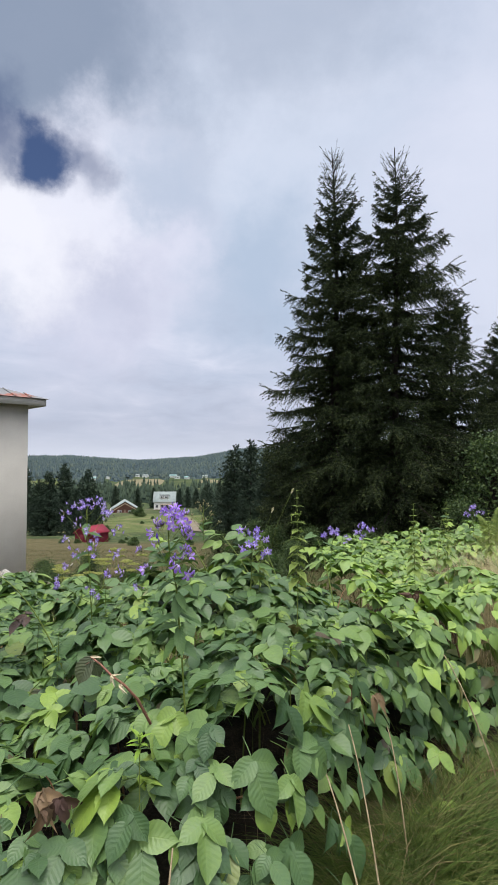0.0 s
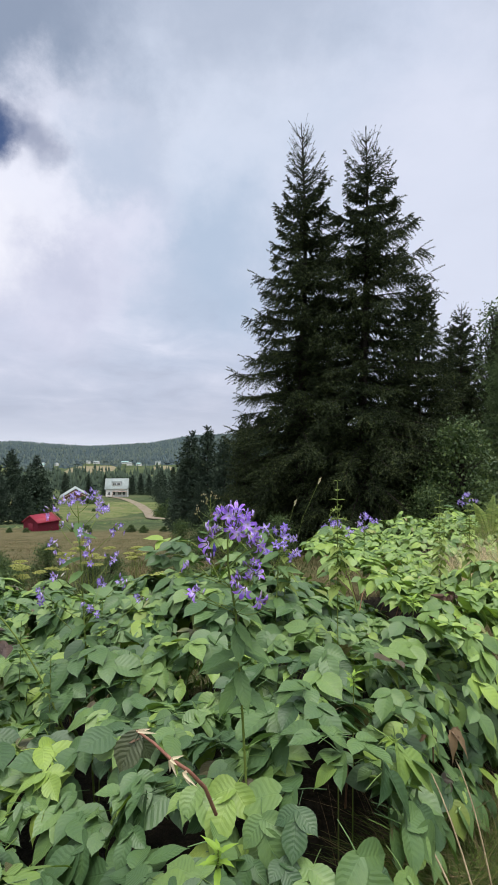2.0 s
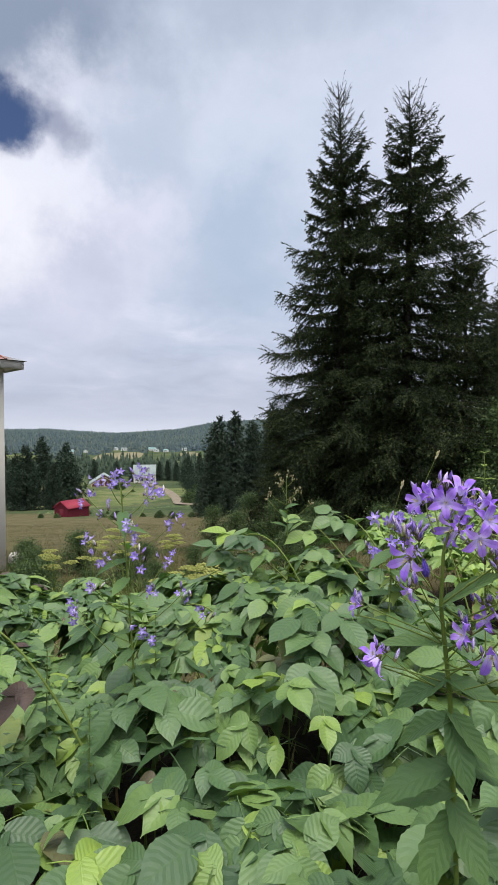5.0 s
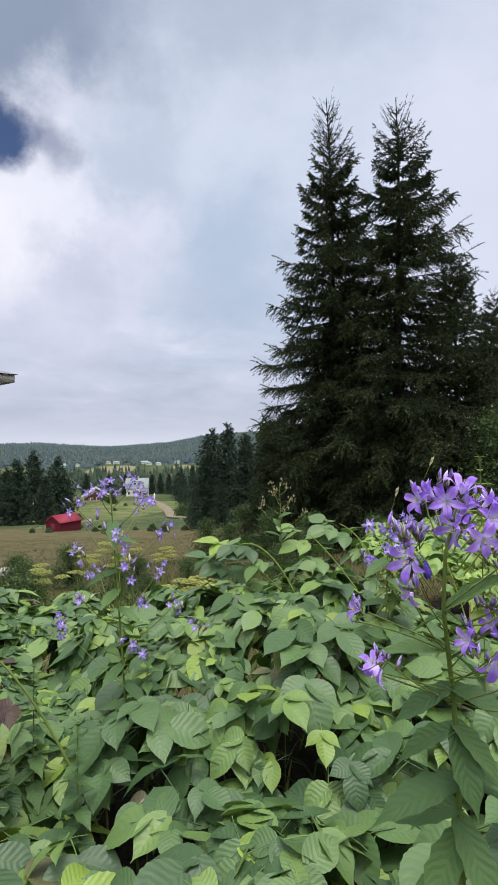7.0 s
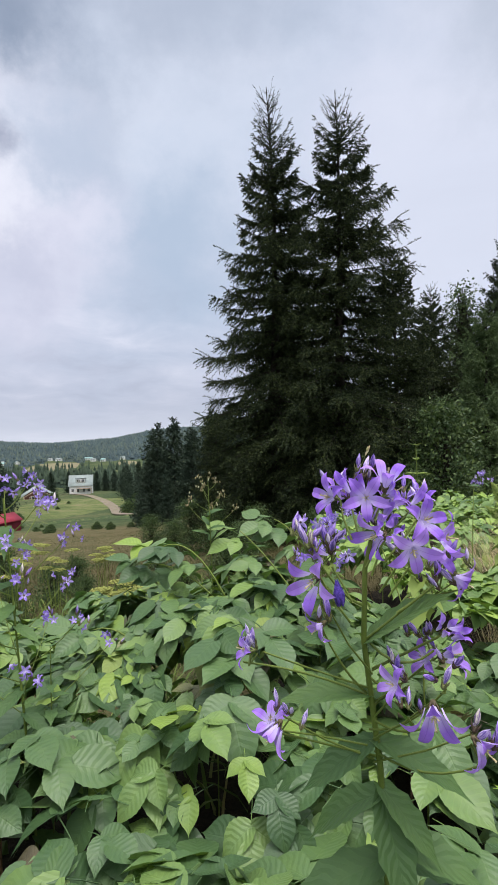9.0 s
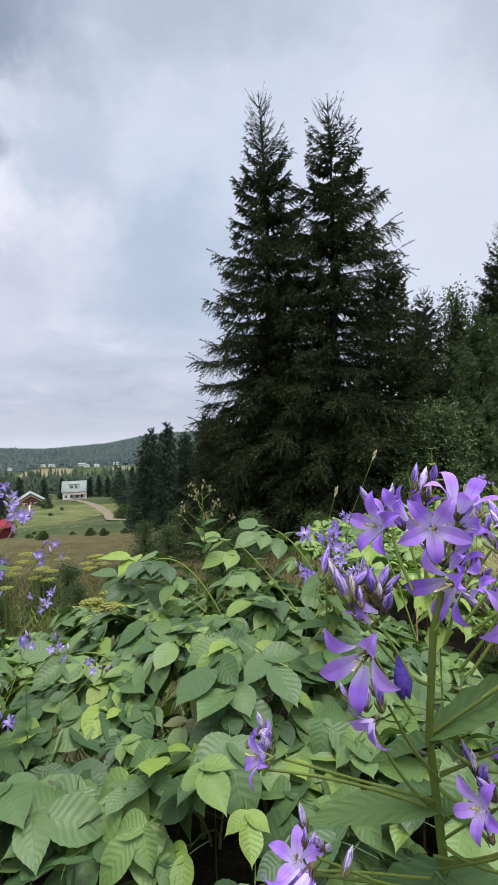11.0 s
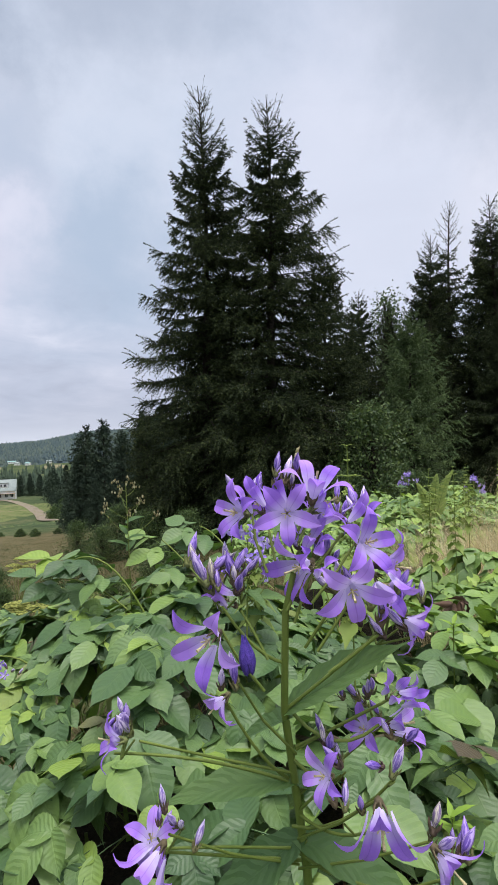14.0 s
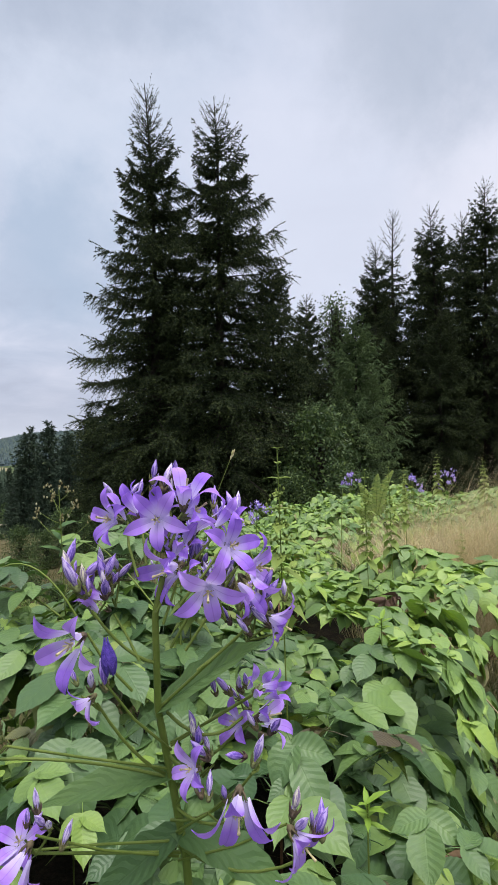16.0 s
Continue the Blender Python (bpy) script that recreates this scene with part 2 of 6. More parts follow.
M_STEM = mat_rough("green_stem", [(0.35, (0.110, 0.155, 0.030)), (0.65, (0.155, 0.200, 0.045))], 14.0, 0.5, 0.04, 0.001)
M_CANE_PALE = mat_rough("pale_cane", [(0.4, (0.20, 0.15, 0.09)), (0.6, (0.34, 0.28, 0.17))], 30.0, 0.7, 0.1, 0.002)
M_WILT = mat_rough("withered_petal", [(0.4, (0.04, 0.025, 0.20)), (0.6, (0.10, 0.055, 0.36))], 220.0, 0.6)
M_CANE = mat_rough("bramble_cane", [(0.3, (0.09, 0.05, 0.035)), (0.55, (0.20, 0.11, 0.06)), (0.75, (0.26, 0.22, 0.10))], 22.0, 0.7, 0.1, 0.002)
M_SPRUCE = mat_plain_leaf("spruce_needles", [(0.0, (0.006, 0.011, 0.005)), (0.6, (0.023, 0.037, 0.015)), (0.9, (0.048, 0.066, 0.023)), (1.0, (0.080, 0.102, 0.032))], True, 0.85, 0.06, 0.9)
M_SPRUCE_GREEN = mat_plain_leaf("green_fir_needles", [(0.0, (0.040, 0.072, 0.034)), (1.0, (0.11, 0.165, 0.066))], True, 0.75, 0.1, 0.9)
M_FAR_SPRUCE = mat_plain_leaf("distant_spruce", [(0.0, (0.018, 0.034, 0.024)), (1.0, (0.035, 0.055, 0.036))], True, 0.85, 0.0, 0.3)
# Distance haze is put into these base colours: bluer and greyer than foliage.
M_HAZED_WOODS = mat_plain_leaf("far_woods", [(0.0, (0.036, 0.058, 0.070)), (0.7, (0.052, 0.076, 0.084)), (1.0, (0.072, 0.098, 0.086))], True, 0.95, 0.0, 0.02)
M_SHRUB = mat_plain_leaf("shrub_leaf", [(0.0, (0.030, 0.058, 0.025)), (0.7, (0.062, 0.104, 0.037)), (1.0, (0.11, 0.16, 0.052))], True, 0.5, 0.25, 1.5)
M_BARK = mat_rough("spruce_bark", [(0.3, (0.012, 0.010, 0.008)), (0.7, (0.036, 0.030, 0.024))], 6.0, 0.95, 0.9, 0.03)
M_GRASS = mat_plain_leaf("green_grass", [(0.0, (0.055, 0.098, 0.024)), (0.5, (0.105, 0.165, 0.042)), (0.85, (0.17, 0.225, 0.065)), (1.0, (0.32, 0.29, 0.15))], True, 0.6, 0.3, 4.0)
M_WIRY = mat_plain_leaf("wiry_brown_stalk", [(0.0, (0.06, 0.042, 0.03)), (0.7, (0.14, 0.10, 0.065)), (1.0, (0.26, 0.20, 0.12))], True, 0.9, 0.05, 6.0)
M_DRY = mat_plain_leaf("dry_grass", [(0.0, (0.052, 0.056, 0.020)), (0.45, (0.088, 0.080, 0.034)), (0.8, (0.145, 0.112, 0.06)), (1.0, (0.08, 0.10, 0.034))], True, 0.8, 0.25, 1.2, (0.050, 0.075, 0.022))
M_STRAW = mat_plain_leaf("straw", [(0.0, (0.44, 0.37, 0.25)), (0.6, (0.58, 0.51, 0.37)), (1.0, (0.38, 0.38, 0.19))], True, 0.8, 0.25, 4.0)
M_UMBEL = mat_plain_leaf("yellow_umbel", [(0.0, (0.17, 0.20, 0.055)), (1.0, (0.30, 0.32, 0.10))], True, 0.8, 0.1, 60.0)


def mat_ground():
    m, t, b = principled("meadow_ground", 0.95, 0.1)
    geo = t.nodes.new("ShaderNodeTexCoord").outputs["Object"]
    n1, n2, n3 = noise_tex(t, geo, 0.045, 5, 0.6, 0.5), noise_tex(t, geo, 0.6, 5, 0.65), noise_tex(t, geo, 14.0, 5, 0.7)
    green = ramp(t, value_math(t, "ADD", value_math(t, "MULTIPLY", n2, 0.5), value_math(t, "MULTIPLY", n1, 0.5)), [(0.40, (0.035, 0.055, 0.024)), (0.5, (0.060, 0.085, 0.034)), (0.6, (0.11, 0.115, 0.055))])
    dry = ramp(t, n2, [(0.3, (0.072, 0.064, 0.030)), (0.45, (0.098, 0.090, 0.040)), (0.56, (0.138, 0.112, 0.060)), (0.72, (0.078, 0.092, 0.034))])
    far = t.nodes.new("ShaderNodeSeparateXYZ")
    t.links.new(geo, far.inputs[0])
    band = value_math(t, "ADD", value_math(t, "MULTIPLY", far.outputs[1], 0.01), value_math(t, "MULTIPLY", n1, 0.6))
    col = mix_col(t, ramp(t, band, [(0.86, 0.0), (0.94, 1.0)]), dry, green)
    col = mix_col(t, ramp(t, value_math(t, "ADD", value_math(t, "MULTIPLY", far.outputs[1], 0.1), n2), [(0.72, 1.0), (0.95, 0.0)]), col, green)
    col = mix_col(t, ramp(t, n3, [(0.35, 0.5), (0.65, 0.0)]), col, mix_col(t, 1.0, col, (0.45, 0.45, 0.4), "MULTIPLY"))
    t.links.new(col, b.inputs["Base Color"])
    bumped(t, b, value_math(t, "ADD", n2, n3), 0.8, 0.08)
    return m


M_GROUND = mat_ground()
# Litter brown taken darker than its own, painting the shade between the leaves.
M_SHADED_LITTER = mat_rough("shaded_litter", [(0.38, (0.012, 0.010, 0.007)), (0.52, (0.026, 0.020, 0.014)), (0.62, (0.050, 0.038, 0.024))], 7.0, 0.95, 0.9, 0.03)
M_ROAD = mat_rough("dirt_track", [(0.42, (0.14, 0.115, 0.08)), (0.52, (0.22, 0.18, 0.14)), (0.6, (0.13, 0.13, 0.06))], 0.4, 0.95)
M_FIELD = mat_rough("mown_field", [(0.42, (0.13, 0.125, 0.065)), (0.6, (0.20, 0.17, 0.105))], 0.04, 0.95)
M_PASTURE = mat_rough("green_pasture", [(0.40, (0.042, 0.066, 0.020)), (0.47, (0.085, 0.112, 0.032)), (0.54, (0.125, 0.138, 0.048)), (0.62, (0.16, 0.145, 0.075))], 0.22, 0.95, 0.8, 0.3)
M_WALL = mat_rough("cream_render", [(0.3, (0.58, 0.55, 0.49)), (0.7, (0.70, 0.67, 0.60))], 1.6, 0.9, 0.25, 0.01, 20.0)
M_EAVE = mat_rough("weathered_board", [(0.3, (0.48, 0.47, 0.44)), (0.7, (0.62, 0.60, 0.56))], 2.0, 0.8)
M_TIN = mat_rough("rusty_sheet_roof", [(0.3, (0.12, 0.125, 0.135)), (0.5, (0.19, 0.195, 0.20)), (0.56, (0.26, 0.09, 0.06)), (0.8, (0.22, 0.07, 0.045))], 0.9, 0.7, 0.3, 0.02, 6.0, 0.5)
M_RUBBLE = mat_rough("pale_rubble", [(0.3, (0.36, 0.33, 0.29)), (0.7, (0.62, 0.59, 0.54))], 6.0, 0.95, 0.8)
M_RED = mat_rough("red_board", [(0.3, (0.10, 0.010, 0.02)), (0.7, (0.15, 0.016, 0.03))], 1.5, 0.7)
M_RED_ROOF = mat_rough("red_sheet_roof", [(0.3, (0.20, 0.018, 0.035)), (0.7, (0.28, 0.03, 0.05))], 1.0, 0.5)
M_WHITE = mat_rough("white_boards", [(0.3, (0.62, 0.63, 0.60)), (0.7, (0.78, 0.78, 0.75))], 1.0, 0.8)
M_GREYROOF = mat_rough("grey_green_roof", [(0.3, (0.20, 0.24, 0.23)), (0.7, (0.30, 0.34, 0.33))], 0.8, 0.6)
M_TIMBER = mat_rough("brown_timber", [(0.3, (0.10, 0.045, 0.035)), (0.7, (0.20, 0.10, 0.075))], 1.2, 0.85)
M_POLE = mat_rough("pale_timber", [(0.3, (0.30, 0.23, 0.17)), (0.7, (0.46, 0.37, 0.28))], 2.0, 0.85)
M_TEAL = mat_rough("teal_sheet_roof", [(0.3, (0.20, 0.34, 0.33)), (0.7, (0.32, 0.46, 0.44))], 0.3, 0.6)
M_PANE = mat_rough("dark_pane", [(0.3, (0.03, 0.035, 0.04)), (0.7, (0.06, 0.065, 0.07))], 1.0, 0.15, 0.0, 0.01, 8.0, 0.6)

# ---- mesh helpers ----


def mesh_np(name, verts, faces, material, uvs=None, smooth=False):
    """A mesh from arrays; faces all of one size; uvs one per vertex."""
    verts, faces = np.asarray(verts, float), np.asarray(faces, int)
    me = bpy.data.meshes.new(name)
    me.vertices.add(len(verts))
    me.vertices.foreach_set("co", verts.ravel())
    k = faces.shape[1]
    me.loops.add(faces.size)
    me.loops.foreach_set("vertex_index", faces.ravel())
    me.polygons.add(len(faces))
    me.polygons.foreach_set("loop_start", np.arange(0, faces.size, k))
    me.polygons.foreach_set("loop_total", np.full(len(faces), k))
    if uvs is not None:
        layer = me.uv_layers.new(name="UVMap")
        layer.data.foreach_set("uv", np.asarray(uvs, float)[faces.ravel()].ravel())
    me.update(calc_edges=True)
    me.validate()
    if smooth:
        me.polygons.foreach_set("use_smooth", np.ones(len(faces), bool))
    me.materials.append(material)
    return me


def joined(pieces):
    """Stacks (verts, faces[, uvs]) pieces."""
    vs, fs, us, n = [], [], [], 0
    for p in pieces:
        vs.append(p[0])
        fs.append(np.asarray(p[1]) + n)
        if len(p) > 2:
            us.append(p[2])
        n += len(p[0])
    return np.concatenate(vs), np.concatenate(fs), (np.concatenate(us) if us else None)


def tube(points, radii, sides=6):
    pts = np.asarray(points, float)
    n = len(pts)
    radii = np.broadcast_to(radii, n)
    tang = np.gradient(pts, axis=0)
    tang /= np.linalg.norm(tang, axis=1)[:, None] + 1e-12
    ref = np.array((0.0, 0.0, 1.0)) if abs(tang[:, 2].mean()) < 0.8 else np.array((1.0, 0.0, 0.0))
    a = np.cross(tang, ref)
    a /= np.linalg.norm(a, axis=1)[:, None] + 1e-12
    b = np.cross(tang, a)
    ang = np.linspace(0, 2 * np.pi, sides, endpoint=False)
    ring = a[:, None] * np.cos(ang)[None, :, None] + b[:, None] * np.sin(ang)[None, :, None]
    v = (pts[:, None] + ring * radii[:, None, None]).reshape(-1, 3)
    i, j = np.meshgrid(np.arange(n - 1), np.arange(sides), indexing="ij")
    j2 = (j + 1) % sides
    f = np.stack([i * sides + j, i * sides + j2, (i + 1) * sides + j2, (i + 1) * sides + j], -1).reshape(-1, 4)
    return v, f


def arc(a, b, sag, n=8):
    """Points from a to b, bowed upwards by sag."""
    s = np.linspace(0, 1, n)[:, None]
    p = np.asarray(a, float) * (1 - s) + np.asarray(b, float) * s
    p[:, 2] += (4 * sag * s * (1 - s))[:, 0]
    return p


def leaf_shape(length, width, rows=8, pleat=0.02, fold=0.25, curl=0.25, wide_at=0.42, teeth=0.06, veins=7.0):
    """A leaf along +y from the origin, face up; five vertices across."""
    v = np.linspace(0.0, 1.0, rows + 1)
    bulge = math.log(0.5) / math.log(wide_at)
    w = np.sin(np.pi * np.clip(v, 0.012, 0.998) ** bulge) ** (0.62 + 1.25 * v ** 2)
    w = w / w.max() * width / 2
    w[-1] = width * 0.004
    tooth = 1 + teeth * np.where(np.arange(rows + 1) % 2, 1, -1)
    cols = np.array((-1, -0.5, 0, 0.5, 1))
    vv, cc = np.meshgrid(v, cols, indexing="ij")
    x = w[:, None] * cols * np.where(np.abs(cols) > 0.9, tooth[:, None], 1)
    y = vv * length - 0.07 * length * np.abs(cc) * (1 - vv) ** 3 + 0.03 * length * np.abs(cc) * (1 - vv) * vv
    z = np.abs(x) * fold - curl * length * vv ** 2 + pleat * length * np.sin(2 * np.pi * (vv * veins * 0.5 - np.abs(cc) * 0.2)) * np.abs(cc)
    verts = np.stack([x, y, z], -1).reshape(-1, 3)
    i, j = np.meshgrid(np.arange(rows), np.arange(4), indexing="ij")
    f = np.stack([i * 5 + j, i * 5 + j + 1, (i + 1) * 5 + j + 1, (i + 1) * 5 + j], -1).reshape(-1, 4)
    uv = np.stack([(cc + 1) / 2, vv], -1).reshape(-1, 2)
    return verts, f, uv


def moved(piece, m):
    m = np.array(m)
    return (piece[0] @ m[:3, :3].T + m[:3, 3], *piece[1:])


def aimed(place, forward, up=(0, 0, 1), scale=1.0):
    """A pose with +y along forward and +z as near to up as can be."""
    y = Vector(forward).normalized()
    x = y.cross(Vector(up))
    x = x.normalized() if x.length > 1e-5 else Vector((1, 0, 0))
    z = x.cross(y)
    m = Matrix((x, y, z)).transposed().to_4x4()
    return Matrix.Translation(place) @ m @ Matrix.Scale(scale, 4)


def part(name, me, parent, label="", m=None):
    ob = new(name, me)
    ob.parent = parent
    if m is not None:
        ob.matrix_basis = m
    return tagged(ob, label)


def thing(name, place, label, category, group="", turn=0.0):
    ob = new(name)
    ob.empty_display_size = 0.1
    ob.matrix_basis = pose(*place, 0, 0, turn)
    return tagged(ob, label, category, group)


def box(x0, y0, z0, x1, y1, z1):
    v = np.array([(x, y, z) for x in (x0, x1) for y in (y0, y1) for z in (z0, z1)], float)
    f = np.array([(0, 1, 3, 2), (4, 6, 7, 5), (0, 4, 5, 1), (2, 3, 7, 6), (0, 2, 6, 4), (1, 5, 7, 3)])
    return v, f


def blades(roots, lengths, widths, lean, seed, bend=0.6):
    """Grass blades of three segments, each an island."""
    r = np.random.default_rng(seed)
    n = len(roots)
    az = r.uniform(0, 2 * np.pi, n)
    d = np.stack([np.cos(az), np.sin(az), np.zeros(n)], 1)
    side = np.stack([-np.sin(az), np.cos(az), np.zeros(n)], 1)
    lean = r.uniform(0.3, 1.0, n) * lean
    vs = []
    for k, s in enumerate((0.0, 0.4, 0.75, 1.0)):
        c = roots + d * (lengths * lean * (s * (1 - bend) + bend * s * s))[:, None]
        c[:, 2] += lengths * s * (1 - 0.45 * lean * s)
        if k < 3:
            w = widths * (1 - 0.5 * s)
            vs += [c - side * w[:, None], c + side * w[:, None]]
        else:
            vs += [c]
    v = np.stack(vs, 1).reshape(-1, 3)
    o = np.arange(n)[:, None, None] * 7
    tri = np.array([(0, 1, 3), (0, 3, 2), (2, 3, 5), (2, 5, 4), (4, 5, 6)])
    return v, (o + tri).reshape(-1, 3)


# ---- ground ----
def smooth_step(a, b, x):
    s = np.clip((np.asarray(x, float) - a) / (b - a), 0, 1)
    return s * s * (3 - 2 * s)


def waves(x, y, f, seed):
    r = np.random.default_rng(seed)
    out = 0
    for k in range(5):
        a, p, q = r.uniform(0, 6.28), r.uniform(0, 6.28), r.uniform(0.7, 1.5)
        out = out + np.sin((x * math.cos(a) + y * math.sin(a)) * f * q + p)
    return out / 5


def ground_height(x, y):
    x, y = np.asarray(x, float), np.asarray(y, float)
    r = np.hypot(x, y)
    theta = np.arctan2(x, np.maximum(y, 0.01))
    valley = np.interp(y, [-60, 4, 7, 14, 30, 60, 90, 120, 180, 260, 340, 480, 650, 800], [1, 0, -0.45, -1.5, -4, -7.8, -10.4, -12.3, -15.6, -21, -23, -17, -12, -10])
    bank = np.interp(y, [-60, 6, 16, 26, 45, 90, 180, 260, 340, 480, 650, 800], [1, 0, -0.8, -1.7, -4.0, -7.8, -13, -18, -20, -15, -10, -8])
    s = smooth_step(-4.0, 6.0, x + 0.02 * y)
    z = valley * (1 - s) + bank * s
    crest = np.interp(theta, [-1.5, -0.43, -0.33, -0.21, -0.1, -0.02, 0.1, 0.4, 1.5], [8, 3, 4, -5, 2, 19, 26, 32, 32])
    z = z + (crest - z) * smooth_step(560, 1000, r) * (y > 0)
    z = np.where(r > 1050, z - (r - 1050) * 0.05, z)
    z = z + waves(x, y, 0.9, 3) * 0.05 * smooth_step(3, 9, r) + waves(x, y, 0.06, 4) * 0.7 * smooth_step(30, 120, r) + waves(x, y, 0.012, 5) * 5 * smooth_step(300, 700, r)
    return z


def ground_mesh():
    th = np.concatenate([np.linspace(-0.9, 0.95, 200), np.linspace(0.95, 2 * np.pi - 0.9, 60)[1:-1]])
    rad = np.concatenate([[0.0], np.geomspace(0.4, 4500, 150)])
    rr, tt = np.meshgrid(rad, th, indexing="ij")
    x, y = rr * np.sin(tt), rr * np.cos(tt)
    v = np.stack([x, y, ground_height(x, y)], -1).reshape(-1, 3)
    n = len(th)
    i, j = np.meshgrid(np.arange(len(rad) - 1), np.arange(n), indexing="ij")
    j2 = (j + 1) % n
    f = np.stack([i * n + j, (i + 1) * n + j, (i + 1) * n + j2, i * n + j2], -1).reshape(-1, 4)[:, ::-1]
    return mesh_np("ground", v, f, M_GROUND, None, True)


tagged(new("ground", ground_mesh()), "rough meadow ground falling away into a wooded valley", "ground", "", "structure")


def draped(name, centre, half, angle, material, lift, label, n=24, edge=0.12):
    """A patch of land that follows the ground, with an uneven edge."""
    a = np.linspace(0, 2 * np.pi, 48, endpoint=False)
    rim = (1 + edge * waves(np.cos(a) * 3, np.sin(a) * 3, 1.0, len(name))) / np.maximum(np.abs(np.cos(a)) ** 4 + np.abs(np.sin(a)) ** 4, 1e-6) ** 0.25
    rings = np.linspace(0, 1, n)
    rr, aa = np.meshgrid(rings, a, indexing="ij")
    px, py = rr * rim * np.cos(aa) * half[0], rr * rim * np.sin(aa) * half[1]
    c, s = math.cos(angle), math.sin(angle)
    x, y = centre[0] + px * c - py * s, centre[1] + px * s + py * c
    z = ground_height(x, y) + lift * (1.15 - rr ** 4 * 1.6)
    v = np.stack([x, y, z], -1).reshape(-1, 3)
    i, j = np.meshgrid(np.arange(n - 1), np.arange(48), indexing="ij")
    f = np.stack([i * 48 + j, (i + 1) * 48 + j, (i + 1) * 48 + (j + 1) % 48, i * 48 + (j + 1) % 48], -1).reshape(-1, 4)
    return tagged(new(name, mesh_np(name, v, f, material, None, True)), label, "field", "", "structure")


draped("mown_field", (-98, 470), (22, 42), 0.1, M_FIELD, 1.5, "tan mown field on the far hillside")
draped("pasture_far", (-186, 450), (26, 26), 0.2, M_PASTURE, 1.5, "pale green pasture on the far hillside")
draped("mown_field_east", (-36, 480), (10, 20), 0.1, M_FIELD, 1.5, "small tan field beside the woods")
draped("pasture_slope", (-24, 118), (13, 34), -0.12, M_PASTURE, 0.17, "green grass slope below the white house")
draped("pasture_hill", (-60, 165), (22, 40), 0.0, M_PASTURE, 0.17, "green slope round the timber house")


def track():
    s = np.linspace(0, 1, 40)
    keys = np.array([(6, 76), (-3, 79), (-8.2, 85), (-11.4, 111), (-16, 134), (-24, 162), (-30, 178), (-44, 196)], float)
    k = np.linspace(0, 1, len(keys))
    x, y = np.interp(s, k, keys[:, 0]), np.interp(s, k, keys[:, 1])
    for _ in range(3):
        x[1:-1], y[1:-1] = (x[:-2] + 2 * x[1:-1] + x[2:]) / 4, (y[:-2] + 2 * y[1:-1] + y[2:]) / 4
    d = np.stack([np.gradient(x), np.gradient(y)], 1)
    d /= np.linalg.norm(d, axis=1)[:, None]
    w = np.linspace(-1.15, 1.15, 5)
    px, py = x[:, None] - d[:, 1:] * w, y[:, None] + d[:, :1] * w
    v = np.stack([px, py, ground_height(px, py) + 0.27 - 0.08 * np.abs(w)], -1).reshape(-1, 3)
    i, j = np.meshgrid(np.arange(39), np.arange(4), indexing="ij")
    f = np.stack([i * 5 + j, i * 5 + j + 1, (i + 1) * 5 + j + 1, (i + 1) * 5 + j], -1).reshape(-1, 4)
    tagged(new("road", mesh_np("road", v, f[:, ::-1], M_ROAD, None, True)), "pale dirt track winding up to the white house", "road", "", "structure")


track()

# ---- trees ----
M_SCRUB = mat_plain_leaf("scrub", [(0.0, (0.030, 0.050, 0.022)), (0.7, (0.052, 0.080, 0.032)), (1.0, (0.09, 0.105, 0.045))], True, 0.85, 0.0, 0.2)


